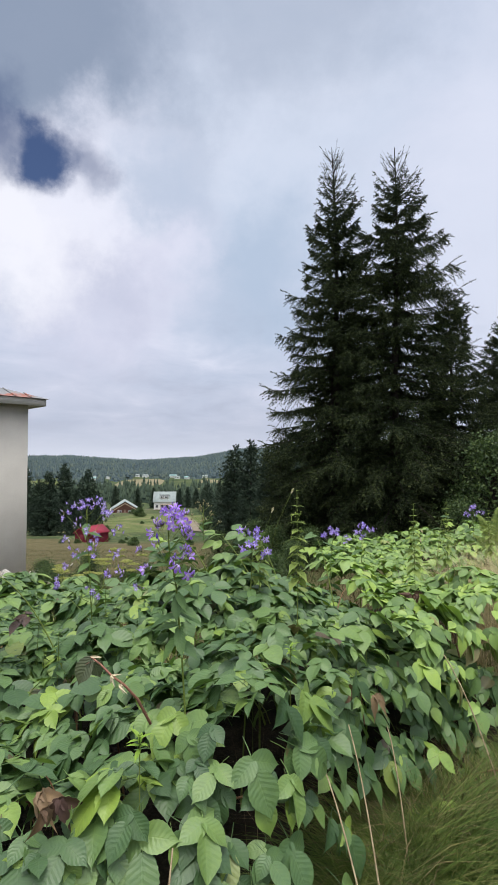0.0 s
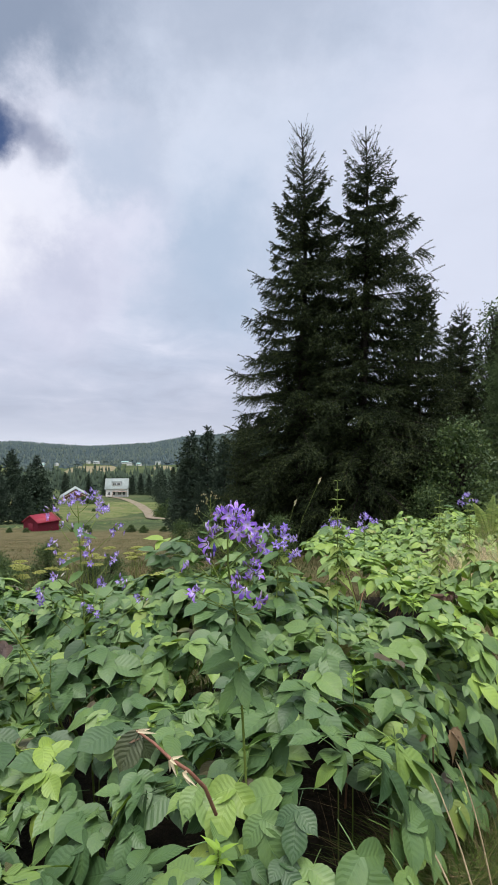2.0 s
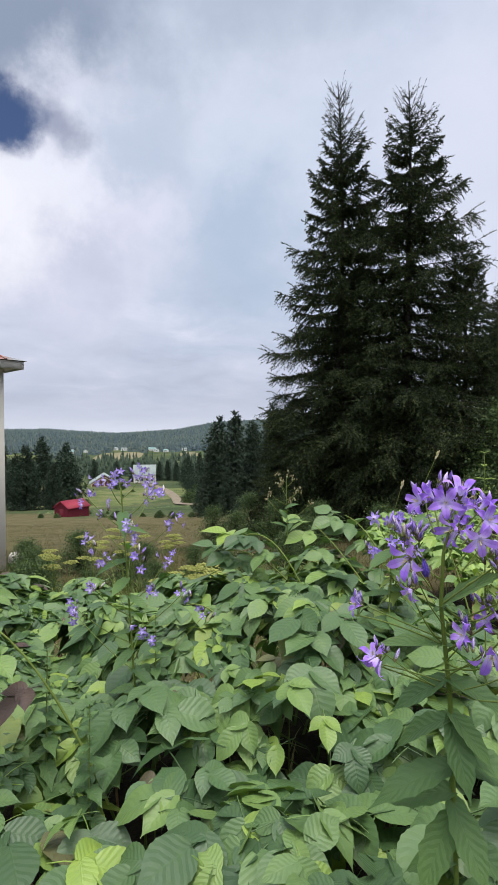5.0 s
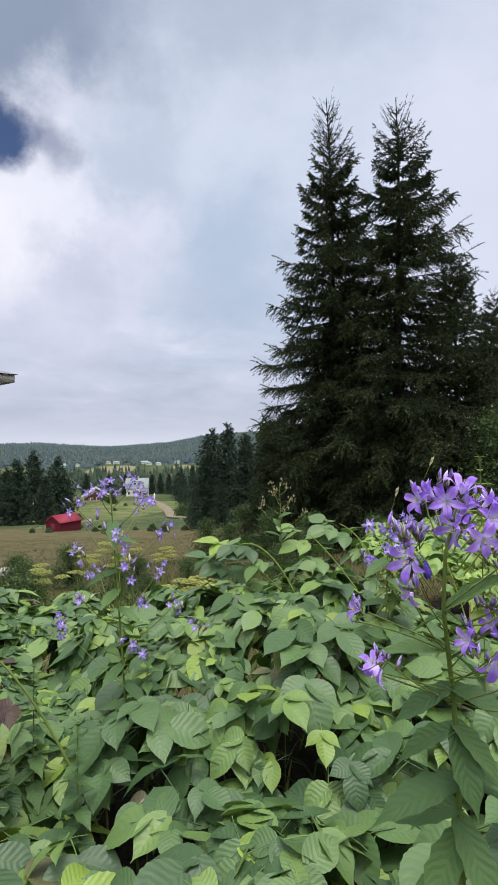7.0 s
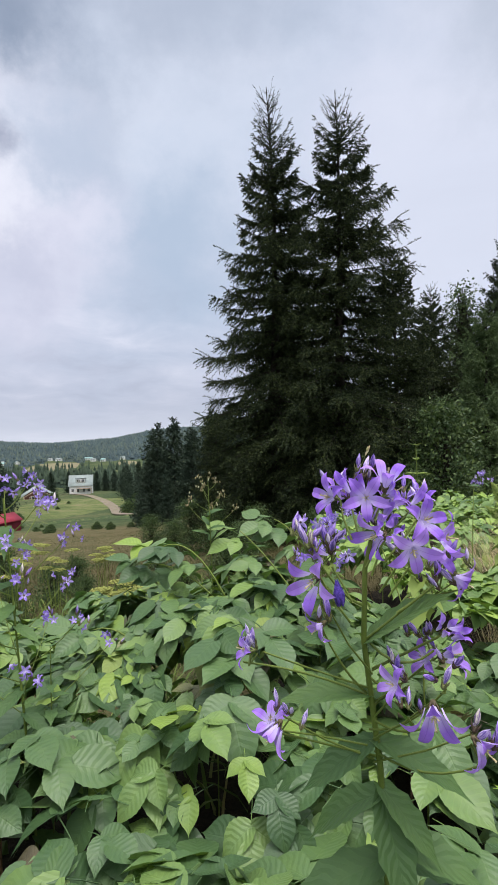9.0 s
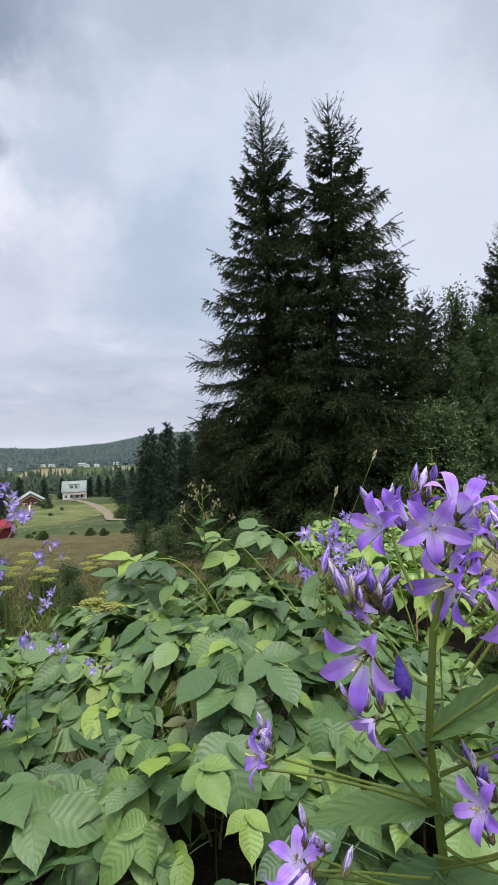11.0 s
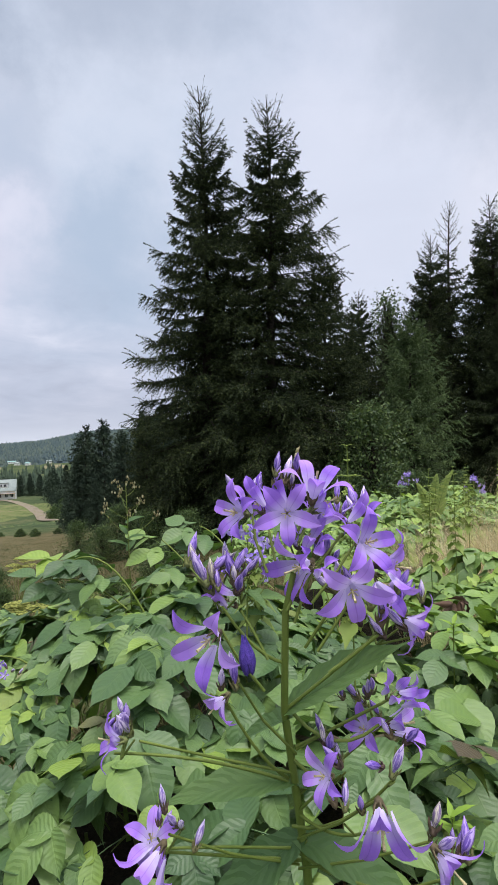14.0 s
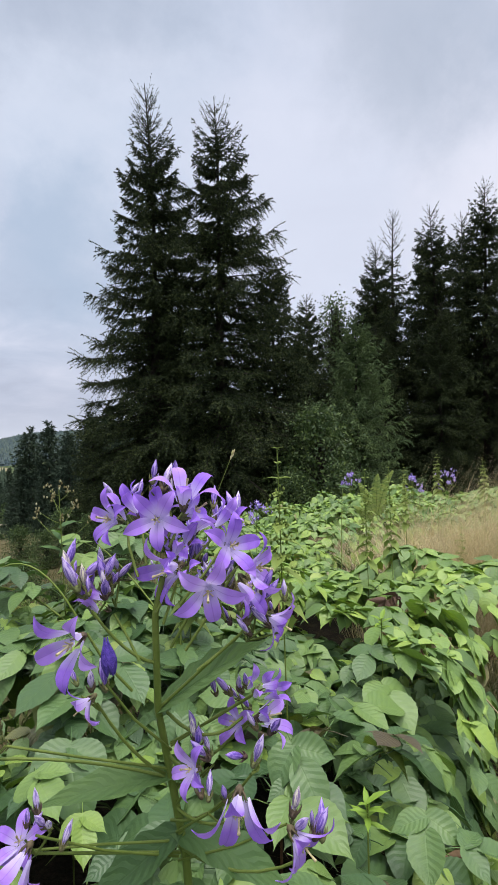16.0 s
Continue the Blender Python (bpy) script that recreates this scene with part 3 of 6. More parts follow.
def spruce_meshes(name, h, reach, seed, whorls, per, twigs, needles, needle_len, material, droop=0.35, bare_top=0.12, lop=(0, 0)):
    """Trunk with limbs, and a crown of needle sprays. lop: extra reach towards one side."""
    r = np.random.default_rng(seed)
    wood, tri = [], []
    zs = np.linspace(0, 1, 14)
    wob = np.stack([np.sin(zs * 5 + seed) * 0.012 * h * zs, np.cos(zs * 4 + seed) * 0.01 * h * zs, zs * h], 1)
    wood.append(tube(wob, 0.016 * h * (1 - zs) ** 1.15 + 0.0007 * h, 7))
    levels = 1 - np.linspace(0.985, 0.045, whorls) ** 1.12
    for lw in levels:
        turn = r.uniform(0, 6.28)
        tier = r.uniform(0.80, 1.12)
        for b in range(per if lw < 0.9 else 5):
            lv = min(0.962, max(0.012, lw + r.normal(0, 0.011)))
            top = np.array([np.interp(lv, zs, wob[:, k]) for k in range(3)])
            az = turn + b * 2 * np.pi / per + r.normal(0, 0.3)
            side = np.array((math.cos(az), math.sin(az), 0))
            prof = (1 - lv) ** 0.76 * (0.84 + 0.16 * min(1, lv / 0.12))
            ln = reach * prof * r.uniform(0.66, 1.10) * tier
            ln *= 1 + max(0, side[0] * lop[0] + side[1] * lop[1]) * (1.1 if 0.58 < lv < 0.80 else 0.5)
            ln = max(ln, 0.021 * h * r.uniform(0.6, 1.4))
            crown = min(1.0, max(0.0, (lv - (1 - 1.5 * bare_top)) / bare_top))
            s = np.linspace(0, 1, 7)
            rise = 0.72 - 1.05 * (1 - lv) ** 0.8 + 0.55 * crown
            zc = rise * s - (droop * (1 - 0.8 * crown) + 0.15 * (1 - lv)) * s ** 2 * 1.1 + (0.24 + 0.22 * lv) * s ** 3
            p = top + side * (ln * s)[:, None]
            p[:, 2] += ln * zc
            p[:, :2] += r.normal(0, 0.012 * ln, (7, 2)) * s[:, None]
            wood.append(tube(p, (0.0026 * h * (0.26 + prof)) * (1 - 0.85 * s), 3))
            thin = 1.0 - 0.88 * crown
            nt = max(4, int(twigs * (0.20 + 1.15 * prof) * (0.3 + 0.7 * thin)))
            u = np.sort(r.uniform(0.03, 1.0, nt) ** 0.85)
            u[-1] = 0.97
            root = np.stack([np.interp(u, s, p[:, k]) for k in range(3)], 1)
            tl = ln * (0.10 + 0.28 * np.sin(np.pi * np.clip(u, 0.1, 0.88)) ** 0.8) * r.uniform(0.5, 1.25, nt)
            tl = np.clip(tl, 0.009 * h, 0.044 * h)
            sgn = np.where(np.arange(nt) % 2, 1, -1)
            cross = np.array((-side[1], side[0], 0))
            d = side * r.uniform(0.40, 1.0, nt)[:, None] + cross * (sgn * r.uniform(0.10, 0.95, nt))[:, None]
            hang = r.uniform(-1.0, 0.12, nt) * (0.35 + 0.65 * min(1, (1 - lv) * 2.5))
            d[:, 2] += hang * (1 - crown) + 0.5 * crown
            d[-1] = side * 0.7 + np.array((0, 0, 0.45 + 0.5 * crown))
            d /= np.linalg.norm(d, axis=1)[:, None]
            k = max(4, int(needles * (0.25 + 0.75 * thin)))
            q = (np.arange(k) + 0.5) / k
            base = root[:, None] + d[:, None] * (tl[:, None] * q)[..., None]
            base[..., 2] -= (tl[:, None] * 0.20 * q ** 2) * (1 - crown)
            out = r.normal(0, 1, (nt, k, 3))
            out /= np.linalg.norm(out, axis=2)[..., None]
            out += d[:, None] * 0.95
            out /= np.linalg.norm(out, axis=2)[..., None]
            nl = needle_len * r.uniform(0.7, 1.3, (nt, k, 1)) * (0.45 + 0.55 * thin) * (1.08 - 0.4 * q[None, :, None])
            wv = np.cross(out, r.normal(0, 1, (nt, k, 3)))
            wv /= np.linalg.norm(wv, axis=2)[..., None] + 1e-9
            half = needle_len * (0.07 + 0.10 * thin)
            tri.append(np.stack([base - wv * half, base + wv * half, base + out * nl], 2).reshape(-1, 3))
            # the twig itself, a slim blade
            tip = root + d * tl[:, None] * 1.08
            tip[:, 2] -= tl * 0.20 * (1 - crown)
            wv = np.cross(d, r.normal(0, 1, (nt, 3)))
            wv /= np.linalg.norm(wv, axis=1)[:, None] + 1e-9
            tri.append(np.stack([root - wv * half * 0.5, root + wv * half * 0.5, tip], 1).reshape(-1, 3))
    wv_, wf_, _ = joined(wood)
    v = np.concatenate(tri)
    return mesh_np(name + "_trunk", wv_, wf_, M_BARK, None, True), mesh_np(name + "_crown", v, np.arange(len(v)).reshape(-1, 3), material)


def tree(meshes, x, y, label, category="tree", group="", name="spruce_tree", scale=1.0, turn=0.0, sink=0.1, z=None):
    base = float(ground_height(x, y)) - sink if z is None else z
    t = thing(name, (x, y, base), label, category, group, turn)
    part("trunk", meshes[0], t)
    part("crown", meshes[1], t)
    t.scale = (scale, scale, scale)
    return t


def top_scale(x, y, top, h):
    return (top - float(ground_height(x, y)) + 0.1) / h


SPRUCE_A = spruce_meshes("spruce_a", 10.0, 2.25, 11, 48, 7, 62, 24, 0.056, M_SPRUCE, 0.30, 0.15)
SPRUCE_B = spruce_meshes("spruce_b", 9.4, 2.35, 23, 44, 7, 62, 24, 0.056, M_SPRUCE, 0.36, 0.12, (0.22, -0.1))
SPRUCE_C = spruce_meshes("spruce_c", 7.0, 2.0, 37, 34, 7, 44, 20, 0.062, M_SPRUCE, 0.34, 0.08)
FIR_GREEN = spruce_meshes("green_fir", 6.0, 2.2, 41, 28, 8, 34, 18, 0.072, M_SPRUCE_GREEN, 0.15, 0.05)
SPRUCE_T = spruce_meshes("tall_spruce", 13.0, 2.9, 53, 42, 7, 36, 15, 0.11, M_SPRUCE, 0.40, 0.10)
SPRUCE_U = spruce_meshes("slim_spruce", 13.0, 2.3, 67, 34, 5, 24, 13, 0.11, M_SPRUCE, 0.5, 0.18)
SPRUCE_M = [spruce_meshes("mid_spruce", 10.0, 3.1, 71 + k, 28, 7, 11, 6, 0.36, M_FAR_SPRUCE, 0.3, 0.05) for k in range(3)]

tree(SPRUCE_A, 2.2, 13.3, "tall dark green spruce with a thin spiky top", group="pair of spruces", scale=top_scale(2.2, 13.3, 9.88, 10.0))
tree(SPRUCE_B, 3.52, 12.4, "tall dark spruce with long branches reaching out sideways", group="pair of spruces", scale=top_scale(3.52, 12.4, 9.35, 9.4))
tree(SPRUCE_C, 5.05, 12.9, "shorter dense dark spruce beside the tall pair", scale=top_scale(5.05, 12.9, 6.15, 7.0))
tree(SPRUCE_C, 2.9, 15.4, "dense dark spruce standing behind the tall pair", scale=0.95, turn=130)
tree(SPRUCE_C, 0.95, 15.8, "low dark spruce at the edge of the tall pair", scale=0.55, turn=60)
tree(FIR_GREEN, 8.4, 14.3, "mid green bushy conifer in front of the wood", name="fir_tree", scale=top_scale(8.4, 14.3, 5.15, 6.0))
tree(SPRUCE_C, 9.5, 19.2, "dark pointed spruce at the wood's edge", scale=top_scale(9.5, 19.2, 7.2, 7.0), turn=200)
WOOD = [(14.5, 21.6, 10.7, SPRUCE_T, 13), (16.0, 22.1, 12.6, SPRUCE_U, 13), (16.5, 19.9, 11.9, SPRUCE_T, 13), (18.3, 18.8, 12.8, SPRUCE_T, 13), (20.6, 19.5, 12.2, SPRUCE_U, 13),
        (13.4, 20.2, 6.4, SPRUCE_C, 7), (15.2, 18.3, 7.0, SPRUCE_C, 7), (18.6, 16.2, 8.5, SPRUCE_T, 13), (12.0, 24.5, 7.0, SPRUCE_C, 7), (22.0, 17.5, 13, SPRUCE_T, 13), (17.6, 25, 10.5, SPRUCE_T, 13), (17.3, 21.2, 11, SPRUCE_T, 13), (19.4, 21, 12.4, SPRUCE_T, 13), (15.4, 23.6, 9.5, SPRUCE_T, 13), (13.2, 22.6, 7.2, SPRUCE_C, 7), (21, 16.5, 10, SPRUCE_T, 13), (7.0, 19.5, 5.0, SPRUCE_C, 7), (11.2, 18.2, 4.6, SPRUCE_C, 7)]
for k, (x, y, top, meshes, h) in enumerate(WOOD):
    tree(meshes, x, y, "slender tall spruce with gaps between its branches" if meshes is SPRUCE_U else "dark spruce in the dense wood", group="spruce wood", scale=top_scale(x, y, top, h), turn=k * 73)

# spruces down the valley: x, y, top
VALLEY = [(-1.3, 49, 3.2), (0.2, 47, 3.6), (1.5, 42, 2.6), (3.4, 45, 4.2), (2.2, 52, 2.4), (-2.2, 54, 0.6), (5, 40, 3.6), (-3.2, 62, -2.2), (6, 55, 5), (-0.5, 39, -0.9), (8.5, 48, 5.5), (12, 50, 6), (4.0, 34, 1.6), (7, 33, 3), (11, 36, 5), (2.6, 36, 0.6), (-2.9, 57, -1.6)]
VALLEY_WEST = [(-30.1, 78, 0.1), (-32.5, 80, -1.2), (-26.5, 79, -2.6), (-28.6, 84, -4.2), (-33, 93, 1.2), (-35, 113, -0.2), (-37, 123, -3), (-38, 118, -2), (-42, 110, -2.6), (-46, 105, 0), (-52, 120, 1), (-37, 70, -1)]
VALLEY_HOUSE = [(-20, 196, -8.5), (-17, 199, -8), (-14.9, 188, -6.4), (-10.6, 184, -5.2), (-7.5, 180, -5.0), (-5.0, 170, -6), (-24, 203, -8.6), (-28, 208, -9.2), (-33, 204, -9.6), (-38, 206, -9), (-43, 200, -8.6), (-49, 190, -7.4), (-55, 182, -6), (-2, 160, -4.5), (-9, 150, -9.2), (-6, 140, -8.6)]
for k, (x, y, top) in enumerate(VALLEY + VALLEY_WEST + VALLEY_HOUSE):
    b = float(ground_height(x, y))
    tree(SPRUCE_M[k % 3], x, y, "dark spruce standing on the valley slope", group="valley spruces", scale=max(0.2, (top - b + 0.1) / 10.0), turn=k * 57)


def leafy(name, h, wide, seed, clumps, leaves, size, material, airy=1.0):
    """A broad-leaved shrub or tree: forked limbs and thousands of loose leaves."""
    r = np.random.default_rng(seed)
    wood = [tube(arc((0, 0, 0), (0.05 * h, 0.03 * h, 0.85 * h), 0.0, 6), np.linspace(0.02, 0.006, 6) * h, 6)]
    tri = []
    for _ in range(clumps):
        s = r.uniform(0.12, 1.0)
        az = r.uniform(0, 6.28)
        rad = wide * math.sin(math.pi * min(0.97, 0.12 + 0.86 * s) ** 0.8) * r.uniform(0.35, 1.05)
        c = np.array((math.cos(az) * rad, math.sin(az) * rad, s * h))
        wood.append(tube(arc((0, 0, max(0.05, s * 0.6) * h), c, 0.04 * h, 5), np.linspace(0.006, 0.0015, 5) * h, 3))
        n = leaves
        pos = c + r.normal(0, 1, (n, 3)) * np.array((0.13, 0.13, 0.08)) * h * airy * 0.8
        d = r.normal(0, 1, (n, 3)) + np.array((0, 0, -0.15))
        d /= np.linalg.norm(d, axis=1)[:, None]
        w = np.cross(d, r.normal(0, 1, (n, 3)))
        w /= np.linalg.norm(w, axis=1)[:, None]
        ln = size * r.uniform(0.6, 1.3, (n, 1))
        quad = np.stack([pos, pos + d * ln * 0.5 + w * ln * 0.3, pos + d * ln, pos + d * ln * 0.5 - w * ln * 0.3], 1)
        tri.append(quad.reshape(-1, 3))
    v = np.concatenate(tri)
    wv_, wf_, _ = joined(wood)
    return mesh_np(name + "_trunk", wv_, wf_, M_BARK, None, True), mesh_np(name + "_crown", v, np.arange(len(v)).reshape(-1, 4), material)


SHRUB = leafy("shrub", 2.2, 0.85, 5, 90, 70, 0.075, M_SHRUB)
tree(SHRUB, 5.2, 11.0, "loose leafy green shrub before the spruces", "shrub", name="shrub", z=-0.05, sink=0)
tree(SHRUB, 4.3, 10.6, "low leafy green shrub below the spruces", "shrub", name="shrub", scale=0.62, turn=80)
tree(SHRUB, 6.6, 11.4, "low leafy green shrub below the conifer", "shrub", name="shrub", scale=0.55, turn=150)
for x, y, s in ((-2.5, 6.3, 0.34), (-2.9, 5.4, 0.30), (-2.0, 8.6, 0.3), (-0.6, 9.5, 0.28), (0.4, 8.6, 0.3), (-3.3, 10.8, 0.4), (0.6, 12.4, 0.5), (-0.3, 13.4, 0.42), (1.3, 11.3, 0.45), (2.4, 10.6, 0.4), (-0.9, 15.5, 0.5), (0.2, 16.5, 0.6), (-4.1, 10.4, 0.34), (-3.6, 9.4, 0.32), (-1.5, 8.2, 0.22), (-0.2, 7.6, 0.22), (-1.0, 9.0, 0.26), (0.8, 9.8, 0.36), (-2.2, 7.4, 0.24), (-1.9, 9.8, 0.3), (-0.4, 6.4, 0.2), (-3.0, 8.2, 0.28)):
    tree(SHRUB, x, y, "low dark green leafy clump in the meadow", "shrub", "meadow clumps", "shrub", s, x * 90)
BIRCH = leafy("birch", 9.0, 1.5, 9, 190, 26, 0.12, M_SHRUB, 0.3)
tree(BIRCH, 13.7, 24.0, "thin airy birch with sparse leaves against the sky", name="birch_tree", scale=top_scale(13.7, 24, 8.8, 9.2))
ROUND = leafy("broad_tree", 7.0, 2.2, 15, 120, 45, 0.40, M_FAR_SPRUCE)
for x, y, top in [(-33, 106, -3.2), (-12, 150, -6.8), (-9.5, 128, -8.2), (-8, 118, -8.4), (-41, 96, -5)]:
    tree(ROUND, x, y, "rounded leafy tree on the valley slope", name="broadleaf_tree", group="valley trees", scale=(top - float(ground_height(x, y))) / 7.2, turn=x * 7)
BUSH = leafy("bush", 1.6, 1.1, 19, 60, 50, 0.16, M_SHRUB)
r = np.random.default_rng(77)
for k in range(46):
    if k < 16:
        x, y = -22 + k * 1.15 + r.uniform(-1, 1), 59 + 4 * math.sin(k * 0.4) + r.uniform(-5, 5)
        s = 0.45
    elif k < 30:
        x, y = r.uniform(-8, 0), r.uniform(88, 150)
        s = 1.3
    else:
        x, y = r.uniform(-45, -20), r.uniform(88, 150)
        s = 1.1
    tree(BUSH, x, y, "low green bush on the valley slope", "bush", "valley bushes", "bush", s * r.uniform(0.4, 1.4), k * 40)


def cone_woods(name, x, y, hgt, wid, seed, label, material=M_HAZED_WOODS):
    """Distant conifers, each a ragged stack of three cones, and rounder trees between."""
    r = np.random.default_rng(seed)
    n = len(x)
    z = ground_height(x, y) - 0.5
    sides = 6
    ang = np.linspace(0, 2 * np.pi, sides, endpoint=False)
    tpl_v, tpl_f, c = [], [], 0
    for lo, hi, w in ((0.0, 0.6, 1.0), (0.32, 0.82, 0.7), (0.6, 1.0, 0.42)):
        ring = np.stack([np.cos(ang) * w, np.sin(ang) * w, np.full(sides, lo)], 1)
        tpl_v.append(np.concatenate([ring, [(0, 0, hi)]]))
        tpl_f += [(c + k, c + (k + 1) % sides, c + sides) for k in range(sides)]
        c += sides + 1
    tv, tf = np.concatenate(tpl_v), np.array(tpl_f)
    rag = 1 + r.normal(0, 0.22, (n, len(tv), 1)) * np.array((1, 1, 0.25))
    v = tv[None] * rag
    v[..., :2] *= wid[:, None, None]
    v[..., 2] *= hgt[:, None]
    v += np.stack([x, y, z], 1)[:, None]
    f = tf[None] + (np.arange(n) * len(tv))[:, None, None]
    tagged(new(name, mesh_np(name, v.reshape(-1, 3), f.reshape(-1, 3), material, None, True)), label, "woods", "", "stuff")


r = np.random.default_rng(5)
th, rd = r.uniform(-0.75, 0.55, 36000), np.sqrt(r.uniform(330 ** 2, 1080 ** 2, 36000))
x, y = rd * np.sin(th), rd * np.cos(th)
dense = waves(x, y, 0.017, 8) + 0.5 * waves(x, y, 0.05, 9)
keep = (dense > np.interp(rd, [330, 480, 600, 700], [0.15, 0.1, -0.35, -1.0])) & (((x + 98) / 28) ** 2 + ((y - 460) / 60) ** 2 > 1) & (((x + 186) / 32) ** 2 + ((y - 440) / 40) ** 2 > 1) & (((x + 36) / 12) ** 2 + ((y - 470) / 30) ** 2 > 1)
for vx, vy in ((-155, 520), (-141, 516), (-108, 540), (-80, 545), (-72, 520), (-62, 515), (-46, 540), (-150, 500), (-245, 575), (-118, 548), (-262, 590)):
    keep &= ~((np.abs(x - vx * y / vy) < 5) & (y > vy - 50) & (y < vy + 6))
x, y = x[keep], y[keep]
cone_woods("far_woods", x, y, r.uniform(4, 10, len(x)), r.uniform(1.8, 3.6, len(x)), 6, "forest covering the far ridge, tinted blue-green for distance haze")
th, rd = r.uniform(-0.7, 0.1, 1500), r.uniform(205, 430, 1500)
x, y = rd * np.sin(th), rd * np.cos(th)
keep = (waves(x, y, 0.03, 12) > -0.22) & (rd > 225)
x, y = x[keep], y[keep]
cone_woods("valley_woods", x, y, r.uniform(4, 11, len(x)), r.uniform(1.4, 2.6, len(x)), 7, "dark spruce woods along the valley floor", M_FAR_SPRUCE)

x, y = r.uniform(-46, 2, 900), r.uniform(64, 165, 900)
keep = (waves(x, y, 0.11, 14) > 0.12) & (np.abs(x + 0.16 * (y - 35)) > 3)
x, y = x[keep], y[keep]
q = r.uniform(0, 1, 420)
x, y = np.concatenate([x, -25 + q * 18 + r.normal(0, 0.6, 420)]), np.concatenate([y, 68 + q * 12 + r.normal(0, 1.2, 420)])
cone_woods("scrub", x, y, r.uniform(0.25, 0.8, len(x)), r.uniform(0.6, 1.2, len(x)), 8, "low green scrub over the valley slope", M_SCRUB)

# ---- houses ----


def gable_prism(w, d, z0, z1, over):
    """Two roof slabs over a house w wide (x) and d deep (y), ridge along y; eaves at z0, ridge at z1."""
    out = []
    for s in (-1, 1):
        e = (w / 2 + over)
        drop = (z1 - z0) / (w / 2) * over
        v = np.array([(s * e, -d / 2 - over, z0 - drop), (s * e, d / 2 + over, z0 - drop), (0, d / 2 + over, z1), (0, -d / 2 - over, z1)], float)
        top = v + (0, 0, 0.14)
        out.append((np.concatenate([v, top]), np.array([(0, 1, 2, 3), (4, 7, 6, 5), (0, 4, 5, 1), (1, 5, 6, 2), (2, 6, 7, 3), (3, 7, 4, 0)])))
    return out


def house_body(w, d, z0, z1):
    v = np.array([(sx * w / 2, sy * d / 2, z) for sy in (-1, 1) for sx in (-1, 1) for z in (-1.0, z0)] + [(0, -d / 2, z1), (0, d / 2, z1)], float)
    bm = bmesh.new()
    vs = [bm.verts.new(p) for p in v]
    for q in ((0, 2, 3, 8, 1), (4, 5, 9, 7, 6), (0, 1, 5, 4), (2, 6, 7, 3), (0, 4, 6, 2), (1, 8, 9, 5), (8, 3, 7, 9)):
        bm.faces.new([vs[k] for k in q])
    bmesh.ops.recalc_face_normals(bm, faces=bm.faces)
    return bm


def bm_mesh(name, bm, material):
    me = bpy.data.meshes.new(name)
    bm.to_mesh(me)
    bm.free()
    me.materials.append(material)
    return me


def piece_mesh(name, pieces, material):
    v, f, _ = joined(pieces)
    return mesh_np(name, v, f, material)


def window(parent, x, y, z, w, h, along="x", frame_mat=None):
    """A framed window proud of its wall."""
    fm = frame_mat or M_WHITE
    t = 0.08
    if along == "x":
        bars = [box(x - w / 2, y - t, z, x + w / 2, y, z + t), box(x - w / 2, y - t, z + h - t, x + w / 2, y, z + h), box(x - w / 2, y - t, z + t, x - w / 2 + t, y, z + h - t), box(x + w / 2 - t, y - t, z + t, x + w / 2, y, z + h - t), box(x - t / 2, y - t, z + t, x + t / 2, y, z + h - t)]
        pane = box(x - w / 2 + t, y - 0.03, z + t, x + w / 2 - t, y - 0.01, z + h - t)
    else:
        bars = [box(x - t, y - w / 2, z, x, y + w / 2, z + t), box(x - t, y - w / 2, z + h - t, x, y + w / 2, z + h), box(x - t, y - w / 2, z + t, x, y - w / 2 + t, z + h - t), box(x - t, y + w / 2 - t, z + t, x, y + w / 2, z + h - t)]
        pane = box(x - 0.03, y - w / 2 + t, z + t, x - 0.01, y + w / 2 - t, z + h - t)
    o = part("window", piece_mesh("window_frame", bars, fm), parent, "small framed window")
    part("pane", piece_mesh("pane", [pane], M_PANE), o)
    return o


def red_shed():
    x, y = -18.7, 61.8
    t = thing("shed", (x, y, -8.05), "small dark red shed with a bright red metal roof", "shed", "", -32)
    t.scale = (0.68, 0.66, 0.82)
    part("wall", bm_mesh("shed_wall", house_body(3.4, 4.6, 1.5, 2.35), M_RED), t)
    for p in gable_prism(3.4, 4.6, 1.5, 2.35, 0.22):
        part("roof", piece_mesh("shed_roof", [p], M_RED_ROOF), t, "bright red metal roof slope")
    part("door", piece_mesh("shed_door", [box(-0.5, -2.36, -0.3, 0.5, -2.31, 1.35)], M_RED), t, "red plank door")


